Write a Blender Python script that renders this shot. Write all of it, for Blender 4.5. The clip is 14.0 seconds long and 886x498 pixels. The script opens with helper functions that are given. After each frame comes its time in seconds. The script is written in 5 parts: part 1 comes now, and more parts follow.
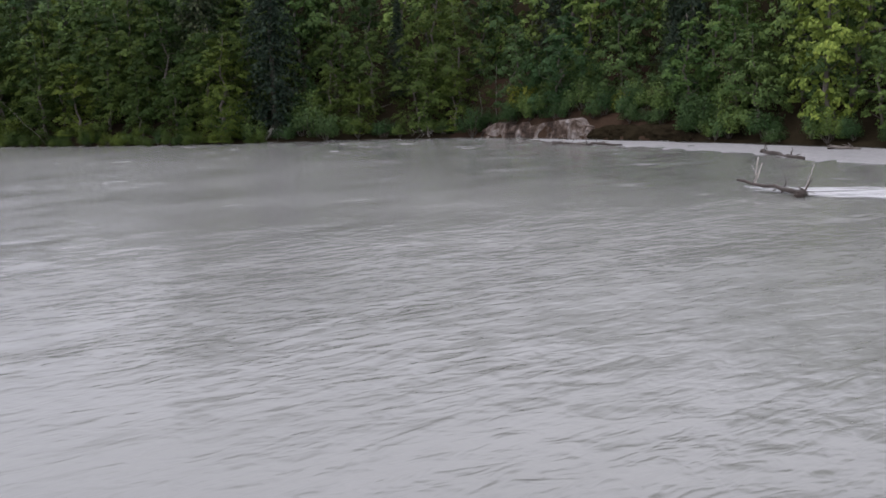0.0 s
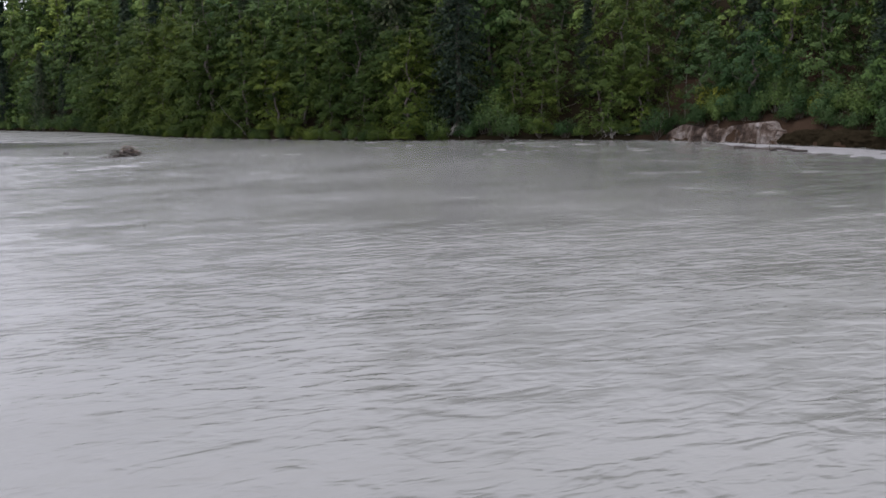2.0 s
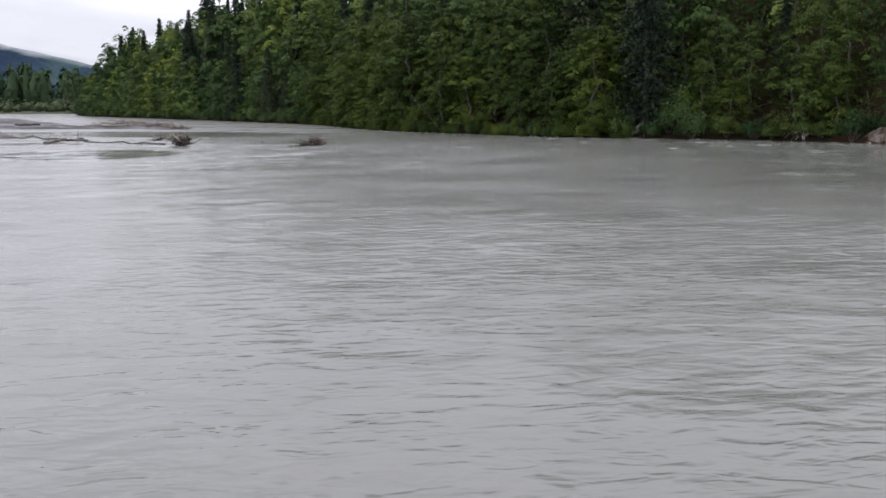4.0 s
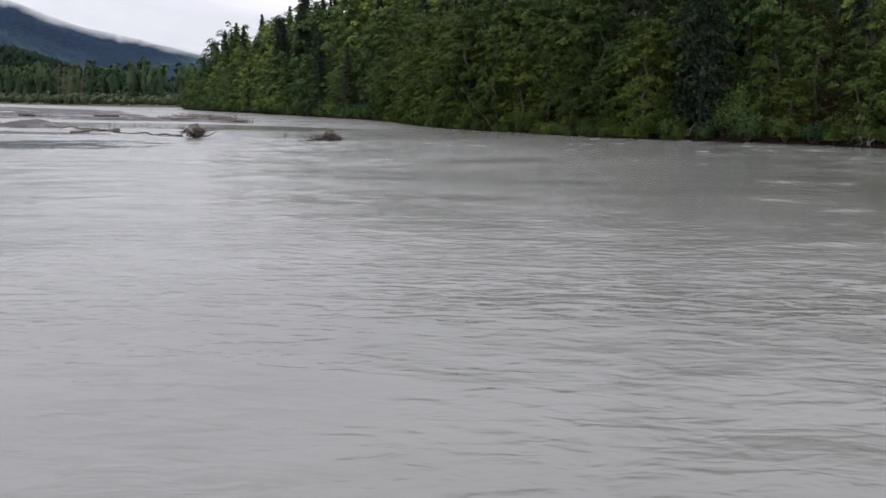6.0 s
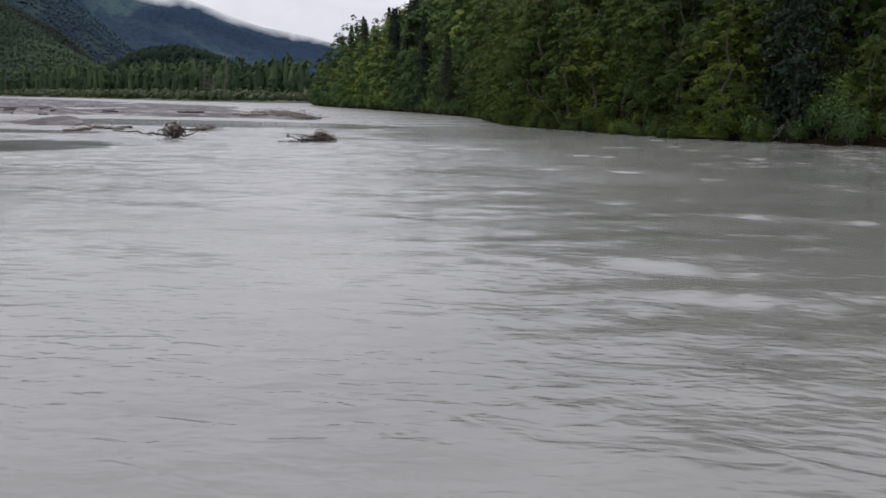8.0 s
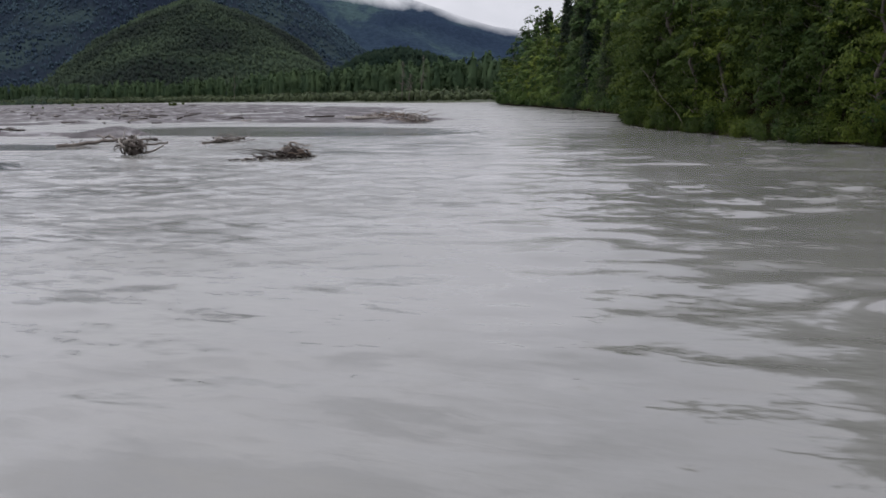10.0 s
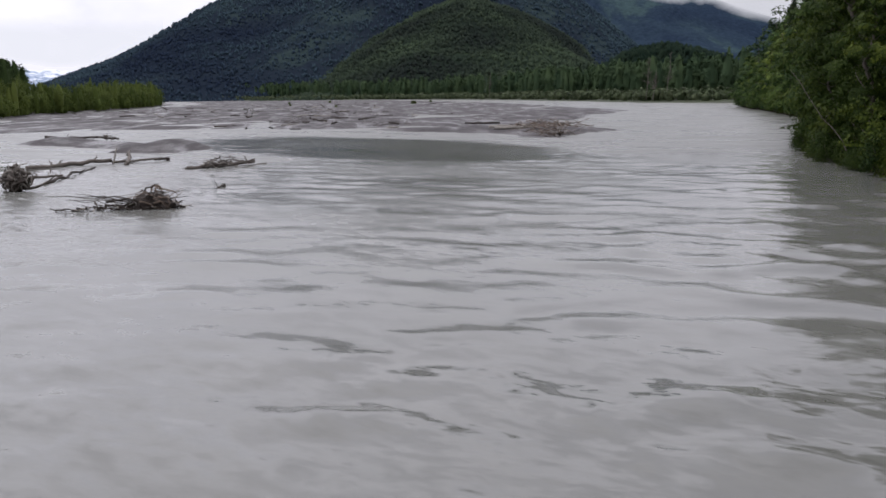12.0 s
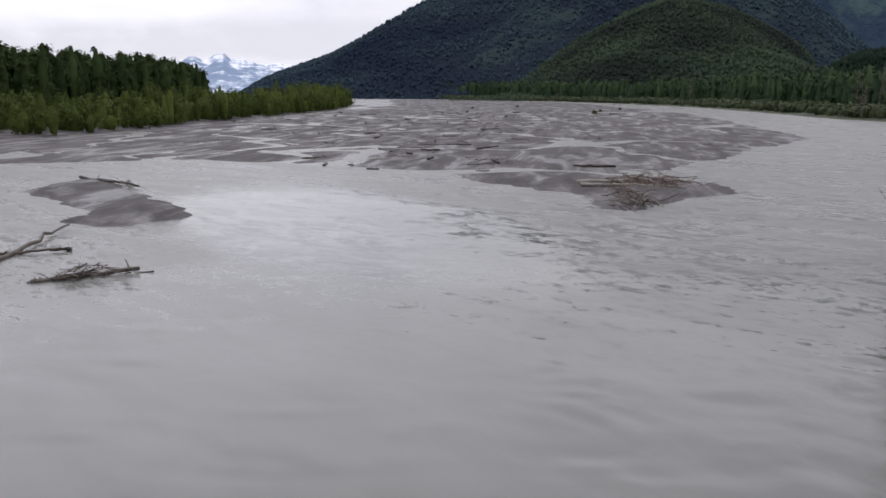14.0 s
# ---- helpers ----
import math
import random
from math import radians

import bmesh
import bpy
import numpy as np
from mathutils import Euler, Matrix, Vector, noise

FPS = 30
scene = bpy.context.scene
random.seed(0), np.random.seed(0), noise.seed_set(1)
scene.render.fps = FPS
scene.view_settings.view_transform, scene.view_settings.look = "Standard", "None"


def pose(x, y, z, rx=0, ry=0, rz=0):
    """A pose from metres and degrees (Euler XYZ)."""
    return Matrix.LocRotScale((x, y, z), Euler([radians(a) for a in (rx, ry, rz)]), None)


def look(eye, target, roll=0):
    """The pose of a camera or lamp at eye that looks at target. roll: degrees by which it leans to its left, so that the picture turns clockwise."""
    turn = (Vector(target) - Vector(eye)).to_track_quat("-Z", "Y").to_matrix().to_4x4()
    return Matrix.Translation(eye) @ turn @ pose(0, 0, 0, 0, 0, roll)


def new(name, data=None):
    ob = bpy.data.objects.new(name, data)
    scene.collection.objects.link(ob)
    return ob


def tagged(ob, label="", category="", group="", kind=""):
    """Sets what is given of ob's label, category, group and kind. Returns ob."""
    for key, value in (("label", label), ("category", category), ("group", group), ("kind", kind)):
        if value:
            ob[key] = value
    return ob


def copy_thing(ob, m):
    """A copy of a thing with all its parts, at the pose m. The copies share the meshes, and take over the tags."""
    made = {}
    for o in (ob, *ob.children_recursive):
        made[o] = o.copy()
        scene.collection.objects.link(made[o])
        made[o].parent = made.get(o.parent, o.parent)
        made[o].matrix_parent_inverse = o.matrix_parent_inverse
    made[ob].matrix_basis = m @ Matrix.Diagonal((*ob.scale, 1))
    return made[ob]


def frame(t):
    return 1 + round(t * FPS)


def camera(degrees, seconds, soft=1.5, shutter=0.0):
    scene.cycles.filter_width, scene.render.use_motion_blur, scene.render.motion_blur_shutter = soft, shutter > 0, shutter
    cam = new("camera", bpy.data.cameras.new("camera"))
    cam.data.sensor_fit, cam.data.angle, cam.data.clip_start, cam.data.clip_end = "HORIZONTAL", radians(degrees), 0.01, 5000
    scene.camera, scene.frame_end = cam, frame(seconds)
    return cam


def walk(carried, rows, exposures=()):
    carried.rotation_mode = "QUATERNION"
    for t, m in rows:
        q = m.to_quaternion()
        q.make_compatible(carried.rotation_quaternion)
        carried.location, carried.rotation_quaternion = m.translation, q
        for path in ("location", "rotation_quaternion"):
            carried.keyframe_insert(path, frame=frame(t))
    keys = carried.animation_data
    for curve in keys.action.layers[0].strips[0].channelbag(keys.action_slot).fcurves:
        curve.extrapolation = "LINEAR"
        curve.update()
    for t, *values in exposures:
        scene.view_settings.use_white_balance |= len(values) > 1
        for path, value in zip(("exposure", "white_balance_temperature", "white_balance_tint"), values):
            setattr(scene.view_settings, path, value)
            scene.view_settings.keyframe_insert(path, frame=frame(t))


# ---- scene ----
cam = camera(48.0, 14.0, soft=1.65)
# seconds, eye, a point ahead, roll: a low flight that slides along the river, turns upstream and climbs
PATH = [
    (0, (0.00, -0.00, 5.12), (7.222, 18.394, 2.034), -1.91),
    (0.5, (2.02, 0.53, 4.90), (8.193, 19.311, 1.864), -1.80),
    (1, (3.70, 0.75, 4.73), (8.765, 19.870, 1.736), -1.53),
    (1.5, (5.12, 0.94, 4.67), (9.128, 20.305, 1.708), -1.37),
    (2, (6.26, 0.83, 4.58), (9.142, 20.404, 1.647), -1.01),
    (2.5, (7.56, 0.71, 4.48), (9.413, 20.413, 1.574), -0.81),
    (3, (8.80, 0.01, 4.36), (9.413, 19.791, 1.468), -0.50),
    (3.5, (10.22, -0.24, 4.29), (9.713, 19.541, 1.403), -0.33),
    (4, (11.87, -0.62, 4.22), (10.253, 19.101, 1.309), -0.17),
    (4.2, (12.56, -0.70, 4.18), (10.554, 18.986, 1.266), -0.02),
    (6.3, (22.80, 8.92, 3.73), (18.524, 28.238, 0.794), 0.45),
    (6.5, (23.78, 10.77, 3.70), (19.325, 30.041, 0.747), 0.19),
    (7, (25.93, 15.63, 3.65), (20.692, 34.708, 0.691), 0.58),
    (7.5, (27.79, 20.71, 3.64), (21.445, 39.437, 0.646), 0.59),
    (8, (29.96, 26.30, 3.76), (22.733, 44.700, 0.717), 0.60),
    (8.2, (30.74, 28.61, 3.82), (23.247, 46.901, 0.759), 0.54),
    (10.3, (34.04, 57.59, 3.78), (21.971, 73.241, 0.701), -0.97),
    (10.5, (34.08, 60.54, 3.90), (21.535, 75.808, 0.821), -0.82),
    (11, (33.93, 67.49, 4.17), (20.307, 81.807, 1.080), -0.93),
    (11.5, (33.17, 74.45, 4.41), (18.673, 87.880, 1.323), -0.89),
    (12, (31.85, 81.25, 4.70), (16.564, 93.773, 1.625), -0.82),
    (12.5, (30.33, 87.89, 5.06), (14.433, 99.624, 1.974), -0.61),
    (13, (28.64, 94.32, 5.80), (12.195, 105.275, 2.696), -0.29),
    (13.5, (26.30, 100.50, 7.53), (9.226, 110.432, 4.408), 0.11),
    (14, (23.58, 105.89, 9.73), (6.042, 114.979, 6.605), 0.32),
]
walk(cam, [(t, look(eye, target, roll)) for t, eye, target, roll in PATH],
     [(0, 0.28, 6250, 15.5), (3, 0.18, 6300, 13.5), (4.2, 0.11, 6380, 12), (6.5, 0.01, 6440, 12), (8, -0.09, 6450, 12), (11, -0.25, 6420, 12.5), (12.5, -0.36, 6450, 13),
      (14, -0.44, 6450, 13)])

# ---- light: an overcast day ----
SUN_ELEVATION, SUN_AZIMUTH = 60.0, 278.0
world = bpy.data.worlds.new("overcast_sky")
scene.world = world
world.use_nodes = True


def node(tree, kind, at=None, **values):
    """A node with its inputs set; tuples (node, socket) are linked."""
    n = tree.nodes.new(kind)
    if "data_type" in values:
        n.data_type = values["data_type"]
    if "blend_type" in values:
        n.blend_type = values["blend_type"]
    if "operation" in values:
        n.operation = values["operation"]
    if "use_clamp" in values:
        n.use_clamp = values["use_clamp"]
    if "interpolation_type" in values:
        n.interpolation_type = values["interpolation_type"]
    if "vector_type" in values:
        n.vector_type = values["vector_type"]
    if "invert" in values:
        n.invert = values["invert"]
    if "sky_type" in values:
        n.sky_type, n.sun_disc = values["sky_type"], values["sun_disc"]
        n.sun_elevation, n.sun_rotation = values["sun_elevation"], values["sun_rotation"]
    for key, value in (at or {}).items():
        if isinstance(value, tuple) and len(value) == 2 and hasattr(value[0], "outputs"):
            tree.links.new(value[0].outputs[value[1]], n.inputs[key])
        else:
            n.inputs[key].default_value = value
    return n


def ramp(tree, source, stops, socket=0):
    n = node(tree, "ShaderNodeValToRGB")
    tree.links.new(source.outputs[socket], n.inputs[0])
    band = n.color_ramp
    while len(band.elements) < len(stops):
        band.elements.new(0.5)
    for e, (at, colour) in zip(band.elements, stops):
        e.position = at
        e.color = (*colour, 1) if len(colour) == 3 else colour
    return n


def make_sky():
    t = world.node_tree
    t.nodes.clear()
    sky = node(t, "ShaderNodeTexSky", sky_type="NISHITA", sun_disc=False, sun_elevation=radians(SUN_ELEVATION),
               sun_rotation=radians(SUN_AZIMUTH))
    dim = node(t, "ShaderNodeMix", {"Factor": 1.0, "A": (sky, 0), "B": (0.08, 0.08, 0.08, 1)}, data_type="RGBA", blend_type="MULTIPLY")
    where = node(t, "ShaderNodeTexCoord")
    flat = node(t, "ShaderNodeMapping", {"Vector": (where, "Generated"), "Scale": (1.0, 1.0, 3.2), "Location": (0.35, 0.2, 0.1)})
    cloud = node(t, "ShaderNodeTexNoise", {"Vector": (flat, 0), "Scale": 2.6, "Detail": 7.0, "Roughness": 0.55, "Distortion": 0.35})
    grey = ramp(t, cloud, [(0.33, (0.60, 0.615, 0.70)), (0.46, (0.85, 0.855, 0.94)), (0.58, (0.975, 0.97, 1.03))])
    spot = node(t, "ShaderNodeSeparateXYZ", {0: (where, "Generated")})
    rise = node(t, "ShaderNodeMapRange", {"Value": (spot, 2), "From Min": 0.0, "From Max": 0.9, "To Min": 0.96, "To Max": 1.90})
    veil = node(t, "ShaderNodeMath", {0: (spot, 0), 1: -1.0}, operation="MULTIPLY")
    veil = node(t, "ShaderNodeMath", {0: (veil, 0), 1: 0.0}, operation="MAXIMUM")
    veil = node(t, "ShaderNodeMath", {0: (veil, 0), 1: 4.0}, operation="POWER")
    veil = node(t, "ShaderNodeMath", {0: (veil, 0), 1: 0.50, 2: 1.0}, operation="MULTIPLY_ADD")
    rise = node(t, "ShaderNodeMath", {0: (rise, 0), 1: (veil, 0)}, operation="MULTIPLY")
    lit = node(t, "ShaderNodeMix", {"Factor": 1.0, "A": (grey, 0), "B": (rise, 0)}, data_type="RGBA", blend_type="MULTIPLY")
    both = node(t, "ShaderNodeMix", {"Factor": 0.92, "A": (dim, 2), "B": (lit, 2)}, data_type="RGBA")
    back = node(t, "ShaderNodeBackground", {"Color": (both, 2), "Strength": 1.0})
    node(t, "ShaderNodeOutputWorld", {"Surface": (back, 0)})


make_sky()
lamp = bpy.data.lights.new("sun", "SUN")
lamp.energy, lamp.angle, lamp.color = 1.05, radians(40), (1.0, 0.97, 0.92)
sun = new("sun", lamp)
sun.matrix_world = pose(0, 0, 60, 90 - SUN_ELEVATION, 0, -SUN_AZIMUTH + 180)


# ---- materials ----
def material(name):
    m = bpy.data.materials.new(name)
    m.use_nodes = True
    m.node_tree.nodes.clear()
    return m, m.node_tree


def finish(m, shader):
    node(m.node_tree, "ShaderNodeOutputMaterial", {"Surface": (shader, 0)})
    return m


def blend(t, factor, a, b, kind="MIX"):
    return node(t, "ShaderNodeMix", {"Factor": factor, "A": a, "B": b}, data_type="RGBA", blend_type=kind)


def place(t, scale=(1, 1, 1), turn=0.0):
    geo = node(t, "ShaderNodeNewGeometry")
    return node(t, "ShaderNodeMapping", {"Vector": (geo, "Position"), "Scale": scale, "Rotation": (0, 0, radians(turn))})


def stretch(t, along, across, heading):
    """Places stretched along a heading, for streaks and crests."""
    geo = node(t, "ShaderNodeNewGeometry")
    return node(t, "ShaderNodeMapping", {"Vector": (geo, "Position"), "Scale": (along, across, 1.0), "Rotation": (0, 0, radians(heading))}, vector_type="TEXTURE")


def noise_at(t, at, scale, detail=3.0, rough=0.5, distort=0.0):
    return node(t, "ShaderNodeTexNoise", {"Vector": (at, 0), "Scale": scale, "Detail": detail, "Roughness": rough, "Distortion": distort})


def leaf_material(name, dark, mid, light, gloss=0.5, shine=0.3, vary=1.0, grove=0.35, spread=((0.72, 0.76, 0.72), (1.2, 1.16, 1.1))):
    """Foliage: every leaf spray and every plant differs a little in hue."""
    m, t = material(name)
    geo = node(t, "ShaderNodeNewGeometry")
    info = node(t, "ShaderNodeObjectInfo")
    spray = ramp(t, geo, [(0.0, dark), (0.55, mid), (1.0, light)], "Random Per Island")
    plant = ramp(t, info, [(0.0, (0.42, 0.56, 0.58)), (0.5, (0.90, 0.93, 0.95)), (1.0, (1.42, 1.30, 0.96))], "Random")
    tint = blend(t, vary, (spray, 0), (plant, 0), "MULTIPLY")
    patch = noise_at(t, place(t), grove, 4.0)
    tone = ramp(t, patch, [(0.36, spread[0]), (0.66, spread[1])])
    col = blend(t, 1.0, (tint, 2), (tone, 0), "MULTIPLY")
    crown = node(t, "ShaderNodeAttribute", attribute_name="crown_tone")
    crown = node(t, "ShaderNodeMath", {0: (crown, "Fac"), 1: 1.0}, operation="ADD")
    col = node(t, "ShaderNodeVectorMath", {0: (col, 2), "Scale": (crown, 0)}, operation="SCALE")
    skin = node(t, "ShaderNodeBsdfPrincipled", {"Base Color": (col, 0), "Roughness": gloss, "Specular IOR Level": shine})
    back = node(t, "ShaderNodeBsdfTranslucent", {"Color": (col, 0)})
    mix = node(t, "ShaderNodeMixShader", {0: 0.13, 1: (skin, 0), 2: (back, 0)})
    return finish(m, mix)


def bark_material(name, dark, light, scale=3.0):
    m, t = material(name)
    at = place(t, (1, 1, 0.25))
    grain = noise_at(t, at, scale * 3, 5.0, 0.6)
    stain = noise_at(t, place(t), scale * 0.3, 2.0)
    col = blend(t, (stain, 0), dark, light)
    fine = ramp(t, grain, [(0.3, (0.55, 0.55, 0.55)), (0.7, (1.15, 1.15, 1.15))])
    col = blend(t, 1.0, (col, 2), (fine, 0), "MULTIPLY")
    bump = node(t, "ShaderNodeBump", {"Height": (grain, 0), "Strength": 0.6, "Distance": 0.03})
    return finish(m, node(t, "ShaderNodeBsdfPrincipled", {"Base Color": (col, 2), "Roughness": 0.85, "Normal": (bump, 0)}))


def earth_material(name, dark, light, scale=0.6, rough=(0.6, 0.95), bump_size=0.05, wet=0.2):
    m, t = material(name)
    at = place(t)
    broad, fine = noise_at(t, at, scale * 0.25, 4.0, 0.6), noise_at(t, at, scale * 6, 6.0, 0.65)
    col = blend(t, (broad, 0), dark, light)
    grain = ramp(t, fine, [(0.3, (0.7, 0.7, 0.7)), (0.7, (1.2, 1.2, 1.2))])
    col = blend(t, 1.0, (col, 2), (grain, 0), "MULTIPLY")
    gloss = node(t, "ShaderNodeMapRange", {"Value": (broad, 0), "From Min": 0.35, "From Max": 0.65, "To Min": rough[0], "To Max": rough[1]})
    bump = node(t, "ShaderNodeBump", {"Height": (fine, 0), "Strength": 0.5, "Distance": bump_size})
    return finish(m, node(t, "ShaderNodeBsdfPrincipled", {"Base Color": (col, 2), "Roughness": (gloss, 0), "Specular IOR Level": wet, "Normal": (bump, 0)}))


def water_material():
    """Silty meltwater: a cloudy olive-grey body under a clear glossy skin; the mesh carries how ruffled each reach is."""
    m, t = material("silty_water")
    geo = node(t, "ShaderNodeNewGeometry")
    times = lambda a, b: node(t, "ShaderNodeMath", {0: a, 1: b}, operation="MULTIPLY")
    ruffled = node(t, "ShaderNodeAttribute")
    ruffled.attribute_name = "ruffled"
    # short wind ripples on top of the modelled waves: tilts of the surface at four sizes
    tilt = node(t, "ShaderNodeVectorMath", {0: (0.0, 0.0, 0.0), 1: (0.0, 0.0, 0.0)}, operation="ADD")
    for along, across, heading, steep in ((2.6, 1.2, 10, 0.34), (1.05, 0.60, 8, 0.40), (0.56, 0.32, 14, 0.36), (0.22, 0.14, 20, 0.18)):
        lean = noise_at(t, stretch(t, along, across, heading), 1.0, 1.5, 0.5, 0.5)
        lean = node(t, "ShaderNodeVectorMath", {0: (lean, "Color"), 1: (0.5, 0.5, 0.5)}, operation="SUBTRACT")
        lean = node(t, "ShaderNodeVectorMath", {0: (lean, 0), 1: (steep, steep, 0.0)}, operation="MULTIPLY")
        tilt = node(t, "ShaderNodeVectorMath", {0: (tilt, 0), 1: (lean, 0)}, operation="ADD")
    force = node(t, "ShaderNodeCombineXYZ", {0: (ruffled, "Fac"), 1: (ruffled, "Fac"), 2: 0.0})
    tilt = node(t, "ShaderNodeVectorMath", {0: (tilt, 0), 1: (force, 0)}, operation="MULTIPLY")
    boil = noise_at(t, stretch(t, 4.4, 3.0, 24), 1.0, 2.0, 0.5, 0.8)
    boil = node(t, "ShaderNodeVectorMath", {0: (boil, "Color"), 1: (0.5, 0.5, 0.5)}, operation="SUBTRACT")
    boil = node(t, "ShaderNodeVectorMath", {0: (boil, 0), 1: (0.07, 0.07, 0.0)}, operation="MULTIPLY")
    tilt = node(t, "ShaderNodeVectorMath", {0: (tilt, 0), 1: (boil, 0)}, operation="ADD")
    facing = node(t, "ShaderNodeVectorMath", {0: (geo, "Normal"), 1: (tilt, 0)}, operation="ADD")
    facing = node(t, "ShaderNodeVectorMath", {0: (facing, 0)}, operation="NORMALIZE")
    # regular little ridges that the breeze raises on the open reach
    breeze = node(t, "ShaderNodeAttribute")
    breeze.attribute_name = "breeze"
    ridge = times((noise_at(t, stretch(t, 0.95, 0.46, 10), 1.0, 2.0, 0.5, 0.6), 0), 0.055)
    small = times((noise_at(t, stretch(t, 0.46, 0.27, 16), 1.0, 2.0, 0.5, 0.5), 0), 0.020)
    ridge = node(t, "ShaderNodeMath", {0: (ridge, 0), 1: (small, 0)}, operation="ADD")
    ridge = times((ridge, 0), (breeze, "Fac"))
    bump = node(t, "ShaderNodeBump", {"Height": (ridge, 0), "Strength": 1.0, "Distance": 1.0, "Normal": (facing, 0)})
    gust = noise_at(t, stretch(t, 14.0, 5.0, 18), 1.0, 3.0, 0.6, 0.6)
    gust = node(t, "ShaderNodeMapRange", {"Value": (gust, 0), "From Min": 0.35, "From Max": 0.65, "To Min": 0.8, "To Max": 1.2})
    breath = node(t, "ShaderNodeAttribute")
    breath.attribute_name = "breath"
    rough = times((breath, "Fac"), (gust, 0))
    silt = noise_at(t, stretch(t, 20, 11, 24), 1.0, 5.0, 0.6, 1.0)
    col = ramp(t, silt, [(0.3, (0.150, 0.151, 0.138)), (0.7, (0.178, 0.178, 0.164))])
    return finish(m, node(t, "ShaderNodeBsdfPrincipled", {"Base Color": (col, 0), "Roughness": (rough, 0), "IOR": 1.36, "Normal": (bump, 0)}))


WATER = water_material()
LEAF_ALDER = leaf_material("alder_leaves", (0.038, 0.067, 0.023), (0.057, 0.097, 0.031), (0.085, 0.13, 0.042), 0.65, 0.10)
LEAF_BIRCH = leaf_material("birch_leaves", (0.073, 0.111, 0.028), (0.109, 0.162, 0.04), (0.159, 0.214, 0.057), 0.65, 0.10)
LEAF_YELLOW = leaf_material("yellowing_leaves", (0.055, 0.068, 0.01), (0.102, 0.121, 0.017), (0.153, 0.163, 0.029), 0.65, 0.10)
# yellower leaves, darkened in colour for the shade under the bend's canopy
LEAF_BEND_SHADED = leaf_material("shaded_bend_leaves", (0.03, 0.052, 0.012), (0.049, 0.075, 0.016), (0.078, 0.108, 0.024), 0.65, 0.08)
NEEDLES = leaf_material("spruce_needles", (0.015, 0.026, 0.017), (0.03, 0.046, 0.028), (0.075, 0.089, 0.058), 0.7, 0.1)
WILLOW = leaf_material("willow_leaves", (0.05, 0.072, 0.017), (0.075, 0.103, 0.024), (0.106, 0.136, 0.036), 0.7, 0.08, 0.0, 0.09)
SCRUB = leaf_material("valley_scrub_leaves", (0.042, 0.058, 0.031), (0.068, 0.09, 0.046), (0.104, 0.127, 0.07), 0.7, 0.1, 0.0)
FAR_LEAF = leaf_material("valley_foliage", (0.055, 0.086, 0.045), (0.063, 0.096, 0.05), (0.072, 0.108, 0.055), 0.85, 0.02, 0.0, 0.075, ((0.70, 0.76, 0.80), (1.20, 1.18, 1.10)))
ISLET_LEAF = leaf_material("islet_foliage", (0.033, 0.053, 0.021), (0.042, 0.067, 0.026), (0.055, 0.084, 0.032), 0.8, 0.03, 0.0, 0.12)
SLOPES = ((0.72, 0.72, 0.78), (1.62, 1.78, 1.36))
# hill leaves greyed and blued in colour to stand for haze
HILL_HAZE_LEAF = leaf_material("hazed_hillside_foliage", (0.029, 0.038, 0.033), (0.034, 0.044, 0.035), (0.04, 0.05, 0.038), 0.9, 0.0, 0.0, 0.007, SLOPES)
# the blue of distance haze is mixed into the ridge conifers' leaf colours
RIDGE_HAZE_LEAF = leaf_material("hazed_mountain_conifers", (0.029, 0.042, 0.067), (0.032, 0.046, 0.071), (0.035, 0.05, 0.073), 0.9, 0.0, 0.0, 0.0045, SLOPES)
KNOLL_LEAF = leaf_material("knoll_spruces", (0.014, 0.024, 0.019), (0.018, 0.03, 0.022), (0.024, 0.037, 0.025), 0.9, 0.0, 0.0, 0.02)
BARK = bark_material("dark_bark", (0.06, 0.05, 0.04, 1), (0.14, 0.12, 0.10, 1))
PALE_BARK = bark_material("pale_bark", (0.26, 0.24, 0.20, 1), (0.46, 0.44, 0.40, 1))
DRIFT = bark_material("weathered_driftwood", (0.075, 0.062, 0.052, 1), (0.20, 0.172, 0.148, 1), 4.0)
DRIFT_PALE = bark_material("bleached_driftwood", (0.24, 0.215, 0.185, 1), (0.42, 0.39, 0.35, 1), 4.0)
DRIFT_BROWN = bark_material("brown_driftwood", (0.085, 0.060, 0.044, 1), (0.24, 0.175, 0.13, 1), 4.0)
DRIFT_WET = bark_material("wet_driftwood", (0.022, 0.017, 0.014, 1), (0.066, 0.048, 0.037, 1), 4.0)
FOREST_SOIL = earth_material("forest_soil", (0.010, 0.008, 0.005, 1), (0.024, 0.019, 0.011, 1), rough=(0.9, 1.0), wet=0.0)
BROWN_SOIL = earth_material("brown_bank_soil", (0.020, 0.013, 0.009, 1), (0.050, 0.033, 0.022, 1), 1.2, (0.9, 1.0), wet=0.0)


